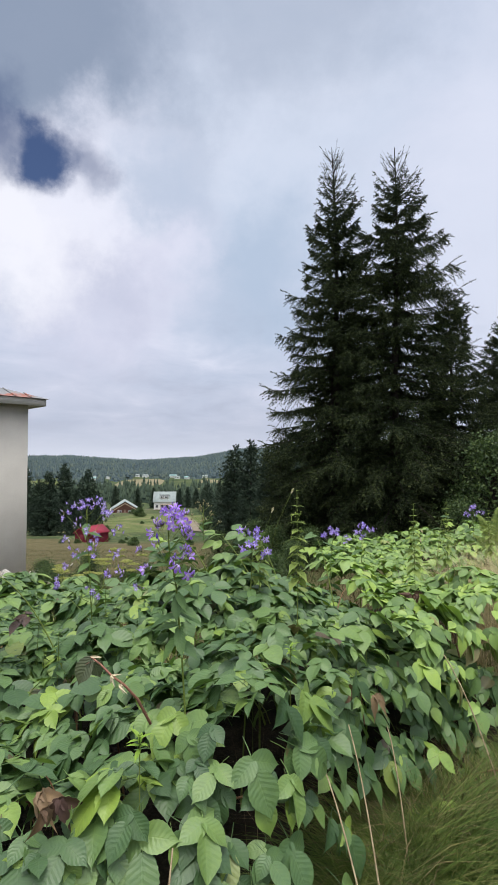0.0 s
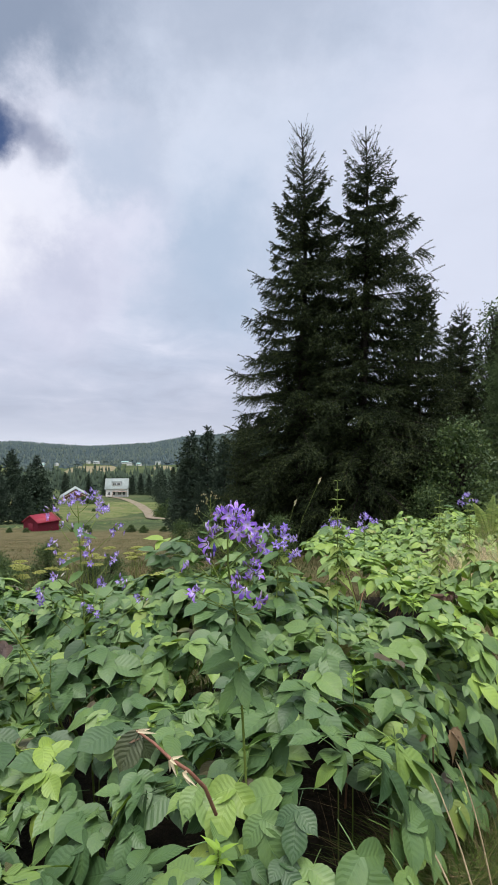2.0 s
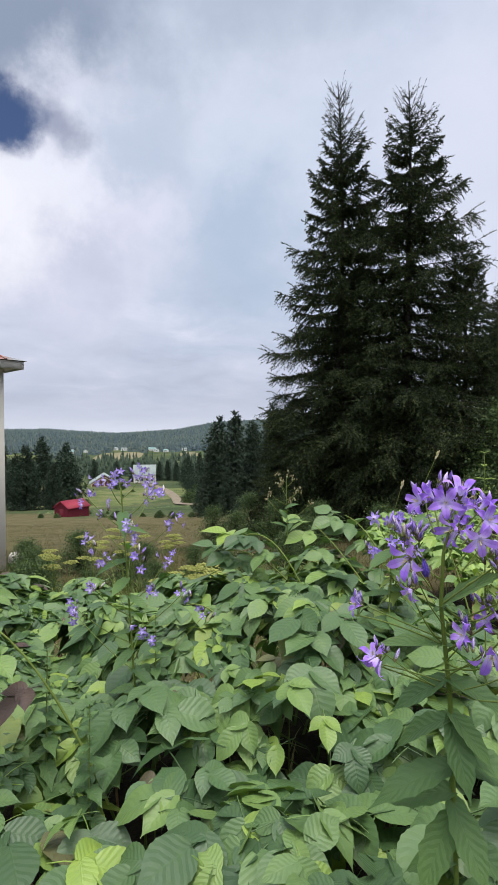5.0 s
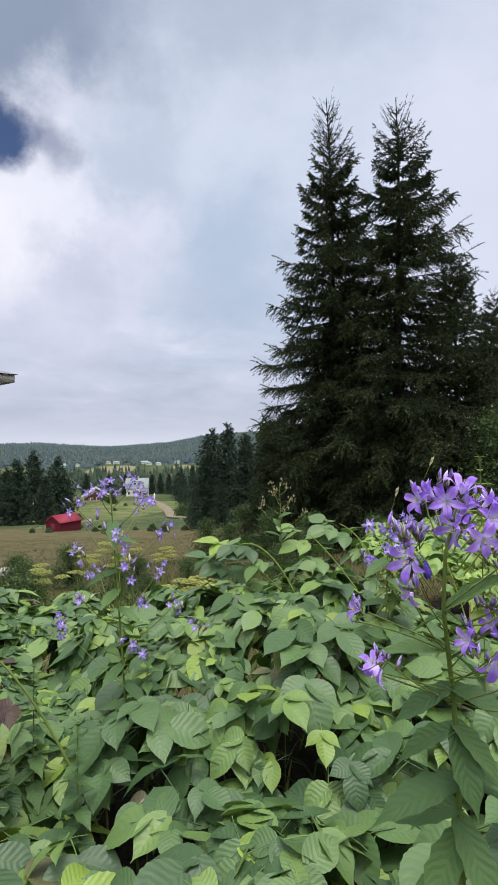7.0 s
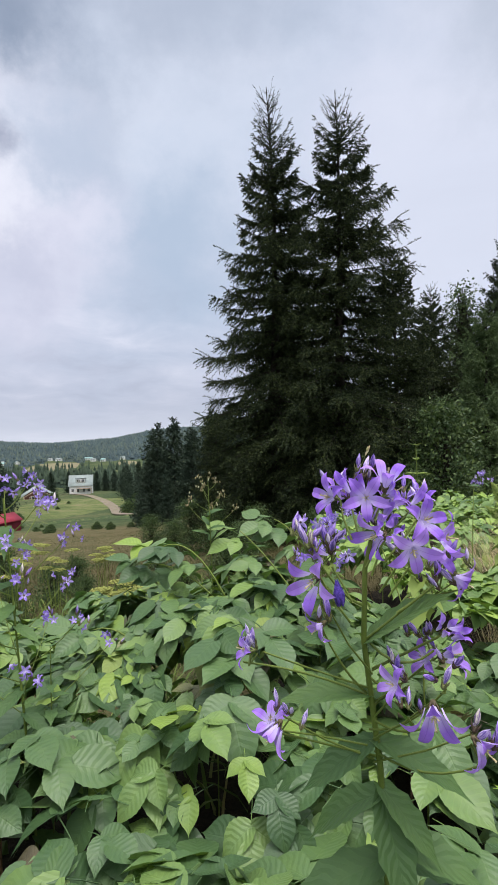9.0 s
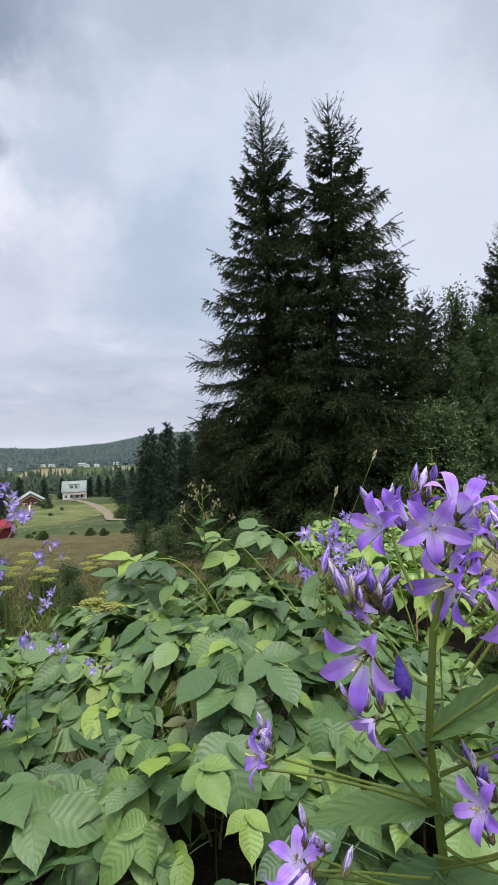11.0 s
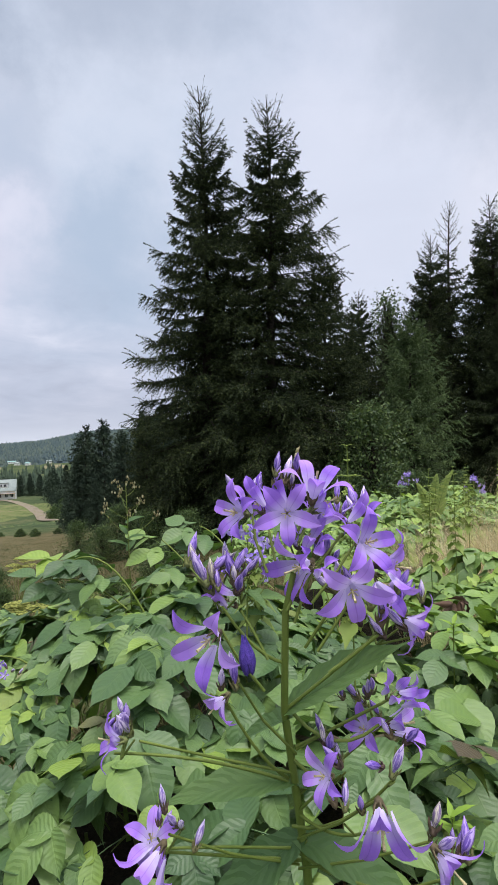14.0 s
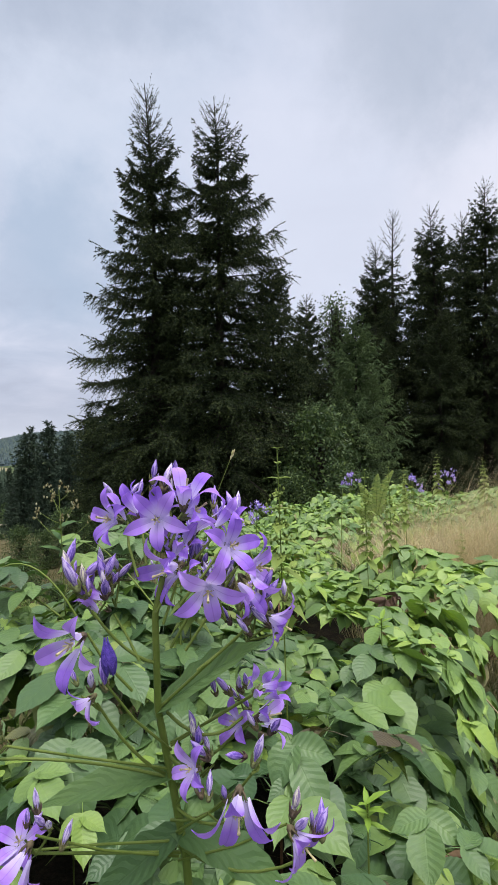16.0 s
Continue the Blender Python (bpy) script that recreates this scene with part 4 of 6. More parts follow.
def white_house():
    x, y = -29.9, 184.5
    t = thing("house", (x, y, -16.0), "white two-storey house with a grey roof and a dormer", "house", "", 4)
    t.scale = (0.86, 0.86, 0.86)
    body = bm_mesh("house_wall", house_body(7.0, 8.4, 4.0, 7.6), M_WHITE)
    part("wall", body, t, "", pose(0, 0, 0, 0, 0, 90))
    for p in gable_prism(7.0, 8.4, 4.0, 7.6, 0.45):
        part("roof", piece_mesh("house_roof", [p], M_GREYROOF), t, "grey sheet roof slope", pose(0, 0, 0, 0, 0, 90))
    d = part("dormer", piece_mesh("dormer_wall", [box(-1.7, -2.9, 4.4, 1.7, -0.4, 6.5)], M_WHITE), t, "white dormer")
    part("dormer_roof", piece_mesh("dormer_roof", [box(-2.0, -3.2, 6.5, 2.0, 0.2, 6.72)], M_GREYROOF), d)
    for wx in (-0.8, 0.8):
        window(t, wx, -2.9, 5.1, 1.1, 1.0)
    for wx in (-3.0, -1.0, 1.2, 3.0):
        window(t, wx, -3.5, 1.3, 1.0, 1.3)
    part("porch", piece_mesh("porch", [box(-1.5, -5.0, 2.6, 4.3, -3.52, 2.75), box(-1.4, -4.9, -0.8, -1.25, -4.75, 2.6), box(4.05, -4.9, -0.8, 4.2, -4.75, 2.6)], M_POLE), t, "low timber porch")


def timber_house():
    t = thing("house", (-38.7, 161.5, -16.2), "brown timber house under construction with a grey gable roof", "house", "", 14)
    t.scale = (1.15, 1.15, 1.05)
    part("wall", bm_mesh("timber_wall", house_body(6.4, 7.5, 3.0, 5.2), M_TIMBER), t)
    for p in gable_prism(6.4, 7.5, 3.0, 5.2, 0.7):
        part("roof", piece_mesh("timber_roof", [p], M_GREYROOF), t, "grey sheet roof slope")
    for k in range(5):
        px = -3.2 + k * 1.6
        part("post", piece_mesh("post", [box(px - 0.09, -5.0, -1.0, px + 0.09, -4.82, 2.9)], M_POLE), t, "bare pale timber post")
    part("balcony", piece_mesh("balcony", [box(-3.4, -5.1, 1.1, 3.4, -3.8, 1.3), box(-3.4, -5.1, 2.0, 3.4, -5.0, 2.1)], M_POLE), t, "open timber balcony")
    for s in (-1, 1):
        part("brace", piece_mesh("brace", [tube([(s * 3.3, -4.95, 2.6), (0, -4.95, 4.7)], 0.1, 4)], M_POLE), t)
    window(t, -1.4, -3.75, 1.6, 1.1, 1.1)
    window(t, 1.4, -3.75, 1.6, 1.1, 1.1)


red_shed()
white_house()
timber_house()
VILLAGE = [(-155, 520, 9, 0, M_GREYROOF), (-141, 516, 8, 30, M_GREYROOF), (-108, 540, 10, 80, M_GREYROOF), (-80, 545, 13, 85, M_TEAL), (-72, 520, 8, 70, M_GREYROOF), (-62, 515, 8, 60, M_TEAL), (-46, 540, 9, 95, M_GREYROOF), (-150, 500, 8, 95, M_TEAL), (-245, 575, 9, 40, M_GREYROOF), (-118, 548, 7, 60, M_GREYROOF), (-262, 590, 8, 90, M_TEAL)]
for x, y, w, turn, roof in VILLAGE:
    t = thing("village_house", (x, y, float(ground_height(x, y)) + 0.6), "small white village house on the far hillside", "house", "village houses", turn)
    t.scale = (0.56, 0.56, 0.55)
    part("wall", bm_mesh("village_wall", house_body(w * 0.7, w, 2.6, 4.6), M_WHITE), t)
    for p in gable_prism(w * 0.7, w, 2.6, 4.6, 0.4):
        part("roof", piece_mesh("village_roof", [p], roof), t)
    for s in (-1, 1):
        window(t, -w * 0.35, s * w * 0.22, 0.9, 1.2, 1.2, "y")


def cream_house():
    """Rendered house; its corner stands at the origin, walls run along -x and +y."""
    t = thing("cream_house", (-4.93, 11.5, float(ground_height(-4.93, 11.5)) - 0.1), "plain cream rendered house with a rusty low sheet roof", "house", "", 46)
    top = 2.94 - float(ground_height(-4.93, 11.5)) + 0.1
    part("wall", piece_mesh("cream_wall", [box(-7.5, 0, -0.8, 0, 0.25, top), box(-0.25, 0.25, -0.8, 0, 6.0, top), box(-7.5, 5.75, -0.8, -0.25, 6.0, top), box(-7.5, 0.25, -0.8, -7.25, 5.75, top)], M_WALL), t)
    part("soffit", piece_mesh("soffit", [box(-8.0, -0.25, top, 0.25, 6.45, top + 0.05)], M_EAVE), t, "pale boarded soffit")
    part("fascia", piece_mesh("fascia", [box(-8.0, -0.28, top - 0.03, 0.28, -0.252, top + 0.12), box(0.252, -0.25, top - 0.03, 0.28, 6.45, top + 0.12)], M_EAVE), t, "weathered fascia board")
    e0, z0, z1 = 0.33, top + 0.13, top + 1.25
    v = np.array([(-8.1, -e0, z0), (e0, -e0, z0), (e0, 6.55, z0), (-8.1, 6.55, z0), (-4.6, 3, z1), (-3.0, 3, z1)], float)
    bm = bmesh.new()
    vs = [bm.verts.new(p) for p in v]
    for q in ((0, 1, 5, 4), (1, 2, 5), (2, 3, 4, 5), (3, 0, 4), (0, 3, 2, 1)):
        bm.faces.new([vs[k] for k in q])
    bmesh.ops.recalc_face_normals(bm, faces=bm.faces)
    roof = part("roof", bm_mesh("hip_roof", bm, M_TIN), t, "rust-stained grey sheet roof")
    ribs = []
    for k in range(26):
        x = -8.0 + k * 0.33
        s = min(1.0, (e0 - x) / 3.5, (x + 8.2) / 3.5)
        if s > 0.05:
            ribs.append(tube([(x, -e0, z0 + 0.01), (x, -e0 + (3 + e0) * s, z0 + 0.01 + (z1 - z0) * s)], 0.02, 4))
    part("seam", piece_mesh("roof_seams", ribs, M_TIN), roof)


cream_house()
r = np.random.default_rng(31)


def stone_mesh(seed):
    q = np.random.default_rng(seed)
    bm = bmesh.new()
    bmesh.ops.create_icosphere(bm, subdivisions=1, radius=1)
    for w in bm.verts:
        w.co *= q.uniform(0.72, 1.12)
    return bm_mesh("stone", bm, M_RUBBLE)


STONES = [stone_mesh(k) for k in range(5)]
for k in range(34):
    s = r.uniform(0.10, 0.26)
    u = r.uniform(-3.2, 0.3)
    x, y = -4.93 + u * 0.695 + 0.55 * r.uniform(0.3, 1.5), 11.5 + u * 0.72 - 0.55 * r.uniform(0.3, 1.5)
    o = new("stone", STONES[k % 5])
    o.matrix_basis = pose(x, y, float(ground_height(x, y)) + s * 0.55 + r.uniform(0, 0.22), r.uniform(0, 90), 0, r.uniform(0, 360)) @ Matrix.Diagonal((s, s * 0.9, s * 0.7, 1))
    tagged(o, "pale broken stone in a rubble heap by the wall", "stone", "rubble heap")

# ---- meadow grass ----
def scatter(n, x0, x1, y0, y1, seed, keep=None):
    r = np.random.default_rng(seed)
    x, y = r.uniform(x0, x1, n), r.uniform(y0, y1, n)
    if keep is not None:
        k = keep(x, y)
        x, y = x[k], y[k]
    return x, y


def grass_field(name, x, y, lo, hi, width, lean, seed, material, label):
    r = np.random.default_rng(seed)
    roots = np.stack([x, y, ground_height(x, y) - 0.02], 1)
    v, f = blades(roots, r.uniform(lo, hi, len(x)), np.full(len(x), width) * r.uniform(0.6, 1.3, len(x)), lean, seed)
    tagged(new(name, mesh_np(name, v, f, material)), label, "grass", "", "stuff")


# ---- bramble thicket ----
def thicket_top(x, y):
    """Height of the thicket's leafy top, and how full it is there (0 outside)."""
    x, y = np.asarray(x, float), np.asarray(y, float)
    front = np.interp(x, [-4, -1.5, -0.3, 0.08, 0.28, 0.45, 0.8, 1.2, 2.0, 4.0], [0.7, 0.7, 0.78, 0.95, 1.30, 1.72, 2.05, 2.4, 2.6, 2.5])
    front, back = front + 0.16 * waves(x, y, 4.0, 26), np.interp(x, [-4, -1.2, -0.6, -0.1, 0.4, 1.0, 3.0, 6.0], [4.3, 4.1, 4.0, 4.3, 5.0, 6.4, 7.5, 7.5])
    full = smooth_step(0, 0.55, y - front) * smooth_step(0, 0.45, back - y)
    wav = 0.5 * waves(x, y, 1.7, 25)
    full = full * smooth_step(-4.3, -3.5, x + wav) * (1 - smooth_step(6.6, 7.4, x + wav))
    full = full * smooth_step(0.75, 1.15, np.hypot((x - 2.65) / 1.15, (y - 4.0) / 0.88))
    z = 0.93 + 0.08 * waves(x, y, 2.6, 21) + 0.11 * waves(x, y, 7.0, 22) + 0.095 * waves(x, y, 17.0, 23)
    z = z + 0.31 * np.exp(-((x + 0.05) ** 2 / 0.24 + (y - 2.9) ** 2 / 0.3)) + 0.10 * np.exp(-((x + 0.15) ** 2 / 0.3 + (y - 1.55) ** 2 / 0.25))
    z = z - 0.10 * np.exp(-((x + 0.8) ** 2 / 0.25 + (y - 2.0) ** 2 / 0.5)) - 0.09 * smooth_step(0.8, 2.0, x) * smooth_step(2.5, 4, y)
    z = z - 0.16 * smooth_step(3.2, 6.0, y) * (1 - smooth_step(0.8, 2.2, x))
    return z * (0.25 + 0.75 * full), full


def trifoliate(seed, rows, teeth):
    """A bramble leaf: stalk, an end leaflet and two side leaflets, tip towards +y."""
    r = np.random.default_rng(seed)
    out = []
    for k, (az, size, y0) in enumerate(((0, 1.0, 0.035), (62, 0.82, 0.0), (-62, 0.82, 0.0))):
        w = leaf_shape(0.118 * size, 0.081 * size * r.uniform(0.9, 1.1), rows, 0.004, r.uniform(0.0, 0.4), r.uniform(0.05, 0.45), r.uniform(0.36, 0.45), teeth, 8.0)
        m = Matrix.Translation((0, y0, 0)) @ pose(0, 0, 0, r.uniform(-22, 6), r.uniform(-18, 18), az + r.uniform(-10, 10))
        out.append(moved(w, m))
    return out


def stalk_of(sides=3):
    st = tube(arc((0, -0.07, -0.025), (0, 0.035, 0.0), 0.008, 4), 0.0016, sides)
    return (st[0], st[1], np.tile((0.5, 0.02), (len(st[0]), 1)))


LEAVES_NEAR = [joined(trifoliate(100 + k, 18, 0.022) + [stalk_of()]) for k in range(7)]
LEAVES_FAR = [joined(trifoliate(200 + k, 8, 0.02)) for k in range(6)]
LEAF_MESHES = [mesh_np("bramble_leaf", v, f, M_LEAF, u, True) for v, f, u in LEAVES_NEAR]


def gap_here(x, y):
    """Dark hollows between the sprays of leaves."""
    return waves(x, y, 19.0, 91) + 0.7 * waves(x, y, 33.0, 92) < -0.30


def leaf_poses(x, y, depth, seed):
    """Poses of leaves lying over the thicket's top, tips drooping outwards."""
    r = np.random.default_rng(seed)
    e = 0.05
    z, full = thicket_top(x, y)
    gx = (thicket_top(x + e, y)[0] - thicket_top(x - e, y)[0]) / (2 * e)
    gy = (thicket_top(x, y + e)[0] - thicket_top(x, y - e)[0]) / (2 * e)
    out = []
    for k in range(len(x)):
        n = Vector((-gx[k] * 0.32 + r.normal(0, 0.20), -gy[k] * 0.32 + r.normal(0, 0.20) - 0.03, 1)).normalized()
        az = r.uniform(0, 2 * math.pi)
        fall = Vector((-gx[k], -gy[k], 0)) * 1.2 + Vector((math.cos(az), math.sin(az), 0)) + Vector((0, -0.12, 0))
        fwd = (fall - n * fall.dot(n)).normalized()
        fwd = (fwd - Vector((0, 0, 1)) * r.uniform(0.0, 0.42)).normalized()
        p = Vector((x[k], y[k], z[k] - depth[k] - 0.02))
        out.append(aimed(p, fwd, n, r.uniform(0.44, 1.04)))
    return out


thicket = thing("bramble_thicket", (0, 0, 0), "dense bramble thicket with broad pleated green leaves", "bramble")


def fill_thicket():
    r = np.random.default_rng(404)
    # the leaves beside the path, one by one
    x, y = scatter(2000, -1.15, 0.75, 0.7, 2.5, 405)
    z, full = thicket_top(x, y)
    k = np.nonzero((full > 0.25) & ((full > 0.7) | (x < 0.15)) & ~gap_here(x, y))[0][:300]
    x, y = x[k], y[k]
    for i, m in enumerate(leaf_poses(x, y, r.uniform(0.0, 0.04, len(x)), 406)):
        o = new("leaf", LEAF_MESHES[i % 7])
        o.parent, o.matrix_basis = thicket, m
    # everything else, in layers
    for name, n, x0, x1, y0, y1, deep, shapes, seed in (
            ("undergrowth_near", 1750, -1.9, 1.2, 0.55, 3.6, 0.34, LEAVES_NEAR, 410),
            ("undergrowth_mid", 1150, -1.9, 1.35, 2.3, 3.7, 0.30, LEAVES_FAR, 440),
            ("undergrowth_far", 3800, -4.6, 0.9, 0.5, 7.9, 0.34, LEAVES_FAR, 420),
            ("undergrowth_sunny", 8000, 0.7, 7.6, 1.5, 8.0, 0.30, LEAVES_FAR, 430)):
        x, y = scatter(n * 3, x0, x1, y0, y1, seed)
        z, full = thicket_top(x, y)
        ok = full > 0.06
        if name == "undergrowth_far":
            ok &= ~((x > -1.7) & (x < 1.0) & (y < 3.2))
        ok &= (full > 0.72) | (x < 0.34) | (np.random.default_rng(seed + 5).uniform(0, 1, len(x)) < 0.10)
        q = np.random.default_rng(seed).uniform(0, 1, len(x))
        d = np.where(q < 0.62, q / 0.62 * 0.08, 0.08 + (q - 0.62) / 0.38 * (deep + 0.06))
        ok &= (d > 0.16) | ~gap_here(x, y)
        x, y, d = x[ok][:n], y[ok][:n], d[ok][:n]
        ms = leaf_poses(x, y, d, seed + 1)
        v, f, u = joined([moved(shapes[i % len(shapes)], m) for i, m in enumerate(ms)])
        o = part("undergrowth", mesh_np(name, v, f, M_LEAF_SUNNY if name == "undergrowth_sunny" else M_LEAF_ALL, u, True), thicket, "overlapping yellow-green bramble leaves, coloured lighter as if in sun" if name == "undergrowth_sunny" else "overlapping green bramble leaves")
        tagged(o, kind="stuff")
    # canes
    for i in range(90):
        x, y = r.uniform(-2.2, 2.4), r.uniform(0.9, 4.5)
        z, full = thicket_top(x, y)
        if full < 0.3:
            continue
        az, ln = r.uniform(0, 6.28), r.uniform(0.3, 0.9)
        x2, y2 = x + math.cos(az) * ln, y + math.sin(az) * ln
        z2 = float(thicket_top(x2, y2)[0])
        p = arc((x, y, 0.05), (x2, y2, max(0.15, z2 - 0.10)), 0.22, 9)
        v, f = tube(p, np.linspace(0.0055, 0.0022, 9), 5)
        part("cane", mesh_np("cane", v, f, M_CANE, None, True), thicket)


def hanging_canes():
    """Pale canes that lean out of the thicket's front towards the grass."""
    r = np.random.default_rng(88)
    for x, y in ((-0.18, 1.25), (0.22, 1.6), (-0.5, 1.1), (0.02, 1.2), (0.55, 2.1), (0.35, 1.85), (-0.85, 1.05), (0.9, 2.5)):
        z = float(thicket_top(x, y)[0])
        p = arc((x, y, z - 0.02), (x + r.uniform(-0.05, 0.22), y - r.uniform(0.3, 0.5), 0.15), 0.10, 10)
        v, f = tube(p, np.linspace(0.0022, 0.0036, 10), 6)
        part("cane", mesh_np("cane", v, f, M_CANE_PALE, None, True), thicket, "pale tan cane leaning out of the thicket")


def shoots():
    """Arching shoots that rise over the thicket, leaves along them."""
    for k, (a, b, sag, n) in enumerate((((-0.35, 2.7, 0.72), (-0.62, 2.75, 1.04), 0.10, 7), ((-0.10, 2.75, 0.85), (-0.48, 2.98, 1.17), 0.10, 8), ((0.15, 2.7, 0.8), (-0.15, 2.95, 1.27), 0.05, 7), ((-0.15, 2.8, 0.9), (-0.42, 2.9, 1.24), 0.12, 8), ((0.2, 2.9, 0.9), (0.0, 3.1, 1.28), 0.08, 7), ((-0.72, 2.25, 0.6), (-1.08, 2.2, 1.22), 0.12, 8), ((0.5, 3.0, 0.8), (0.42, 3.2, 1.22), 0.05, 6), ((1.5, 4.2, 0.7), (1.62, 4.35, 1.22), 0.04, 6))):
        r = np.random.default_rng(900 + k)
        p = arc(a, b, sag, 12)
        v, f = tube(p, np.linspace(0.004, 0.0018, 12), 5)
        part("cane", mesh_np("cane", v, f, M_STEM, None, True), thicket, "green arching shoot")
        for i in range(n):
            s = 0.45 + 0.55 * i / (n - 1)
            c = np.array([np.interp(s, np.linspace(0, 1, 12), p[:, j]) for j in range(3)])
            d = Vector((b[0] - a[0], b[1] - a[1], 0)).normalized()
            q = Vector((-d.y, d.x, 0)) * (1 if i % 2 else -1) * r.uniform(0.5, 1.0) + d * 0.6 + Vector((0, 0, -0.1))
            if i == n - 1:
                q = d + Vector((0, 0, 0.1))
            o = new("leaf", LEAF_MESHES[i % 7])
            o.parent = thicket
            o.matrix_basis = aimed(Vector(c) + q * 0.05, q, (r.normal(0, 0.15), -0.3, 1), r.uniform(0.6, 0.85))


# ---- bellflowers ----
def petal_mesh(seed):
    """One lobe of the corolla, along +y, open side up; five make a star."""
    r = np.random.default_rng(seed)
    rows = 7
    v = np.linspace(0, 1, rows + 1)
    w = np.interp(v, [0, 0.25, 0.5, 0.7, 0.88, 1], [0.0018, 0.0043, 0.0048, 0.0038, 0.0018, 0.0002])
    cols = np.array((-1, -0.5, 0, 0.5, 1))
    vv, cc = np.meshgrid(v, cols, indexing="ij")
    y = 0.0022 + 0.0195 * vv
    z = -0.0125 * (1 - vv) ** 1.9 + 0.006 * vv - (0.008 + r.uniform(0, 0.004)) * vv ** 3
    x = w[:, None] * cols
    z = z + np.abs(x) * 0.22 * (1 - 1.5 * vv) - 0.0006 * (np.abs(cc) < 0.1)
    x = x + 0.0012 * vv ** 2 * r.uniform(-1, 1)
    verts = np.stack([x, y, z], -1).reshape(-1, 3)
    i, j = np.meshgrid(np.arange(rows), np.arange(4), indexing="ij")
    f = np.stack([i * 5 + j, i * 5 + j + 1, (i + 1) * 5 + j + 1, (i + 1) * 5 + j], -1).reshape(-1, 4)
    return verts, f, np.stack([(cc + 1) / 2, vv], -1).reshape(-1, 2)


PETALS = [petal_mesh(k) for k in range(4)]
PETAL_MESHES = [mesh_np("petal", v, f, M_PETAL, u, True) for v, f, u in PETALS]


def spindle(length, radius, sides=6, rows=6, fat=0.45):
    s = np.linspace(0, 1, rows)
    p = np.stack([np.zeros(rows), np.zeros(rows), s * length], 1)
    return tube(p, radius * np.sin(np.pi * np.clip(s, 0.04, 0.985) ** (math.log(0.5) / math.log(fat))), sides)


def calyx_piece(scale=1.0):
    """Green cup with five narrow teeth below a flower or bud; opens to +z."""
    out = [spindle(0.008 * scale, 0.0036 * scale, 6, 5)]
    for k in range(5):
        a = k * 1.2566
        tip = (math.cos(a) * 0.0052 * scale, math.sin(a) * 0.0052 * scale, 0.0125 * scale)
        out.append(tube([(math.cos(a) * 0.002 * scale, math.sin(a) * 0.002 * scale, 0.004 * scale), (math.cos(a) * 0.0042 * scale, math.sin(a) * 0.0042 * scale, 0.008 * scale), tip], [0.0013 * scale, 0.0011 * scale, 0.0002], 3))
    return out


CALYX = mesh_np("calyx", *joined([moved(p, Matrix.Translation((0, 0, -0.0185))) for p in calyx_piece(0.68)])[:2], M_CALYX, None, True)
PISTIL = mesh_np("pistil", *joined([tube([(0, 0, -0.008), (0.0004, 0, -0.001), (0.0008, 0, 0.0030)], [0.0008, 0.0005, 0.0009], 5)] + [tube([(0, 0, -0.007), (0.0028 * math.cos(a), 0.0028 * math.sin(a), -0.004)], [0.0003, 0.0005], 3) for a in (0, 1.26, 2.5, 3.77, 5.0)])[:2], M_STAMEN, None, True)
BUDS = []
for k in range(3):
    sp = spindle(0.018 + 0.003 * k, 0.0029 + 0.0003 * k, 7, 8, 0.45)
    BUDS.append(mesh_np("bud", *sp, M_BUD, None, True))
WILTED = mesh_np("wilted_flower", *joined([moved(spindle(0.030, 0.0042, 6, 8, 0.6), pose(0.0015 * math.cos(q), 0.0015 * math.sin(q), 0, 6 * math.cos(q), 6 * math.sin(q), 0)) for q in (0, 1.26, 2.5, 3.8, 5.0)])[:2], M_WILT, None, True)
CALYX_BUD = mesh_np("calyx", *joined([moved(p, Matrix.Translation((0, 0, -0.006))) for p in calyx_piece(0.9)])[:2], M_CALYX, None, True)
FLOWER_ONE = []
for s in range(3):
    pcs = [moved(PETALS[(k + s) % 4], pose(0, 0, 0, -8 + 6 * s, 0, k * 72 + s * 9)) for k in range(5)]
    FLOWER_ONE.append(mesh_np("flower", joined(pcs)[0], joined(pcs)[1], M_PETAL_BLUE, joined(pcs)[2], True))


def facing(place, way, spin=0.0, scale=1.0):
    """A pose whose +z looks along way."""
    return Matrix.Translation(place) @ Vector(way).to_track_quat("Z", "Y").to_matrix().to_4x4() @ pose(0, 0, 0, 0, 0, spin) @ Matrix.Scale(scale, 4)


def open_flower(parent, place, way, spin, scale, close=0.0, full=True):
    """A star-shaped flower of five petals round a pistil."""
    m = facing(place, way, spin, scale)
    f = part("flower", CALYX, parent, "violet star-shaped bellflower", m)
    if full:
        for k in range(5):
            part("petal", PETAL_MESHES[(k + int(spin)) % 4], f, "", pose(0, 0, 0, close + 7 * math.sin(k * 2.3 + spin), 0, k * 72))
        part("pistil", PISTIL, f)
    else:
        part("corolla", FLOWER_ONE[int(spin) % 3], f)
    return f


def bud(parent, place, way, k, scale=1.0):
    b = part("bud", BUDS[k % 3], parent, "pale lilac closed bud", facing(place, way, k * 40, scale))
    part("calyx", CALYX_BUD, b)


def stem_part(parent, points, r0, r1, name="stem", material=None):
    v, f = tube(points, np.linspace(r0, r1, len(points)), 7)
    return part(name, mesh_np(name, v, f, material or M_STEM, None, True), parent)


HERB_LEAVES = [mesh_np("herb_leaf", *leaf_shape(0.09, 0.030, 10, 0.004, 0.3, c, 0.42, 0.09, 9.0)[:2], M_HERB, leaf_shape(0.09, 0.030, 10, 0.004, 0.3, c, 0.42, 0.09, 9.0)[2], True) for c in (0.08, 0.2, 0.35)]


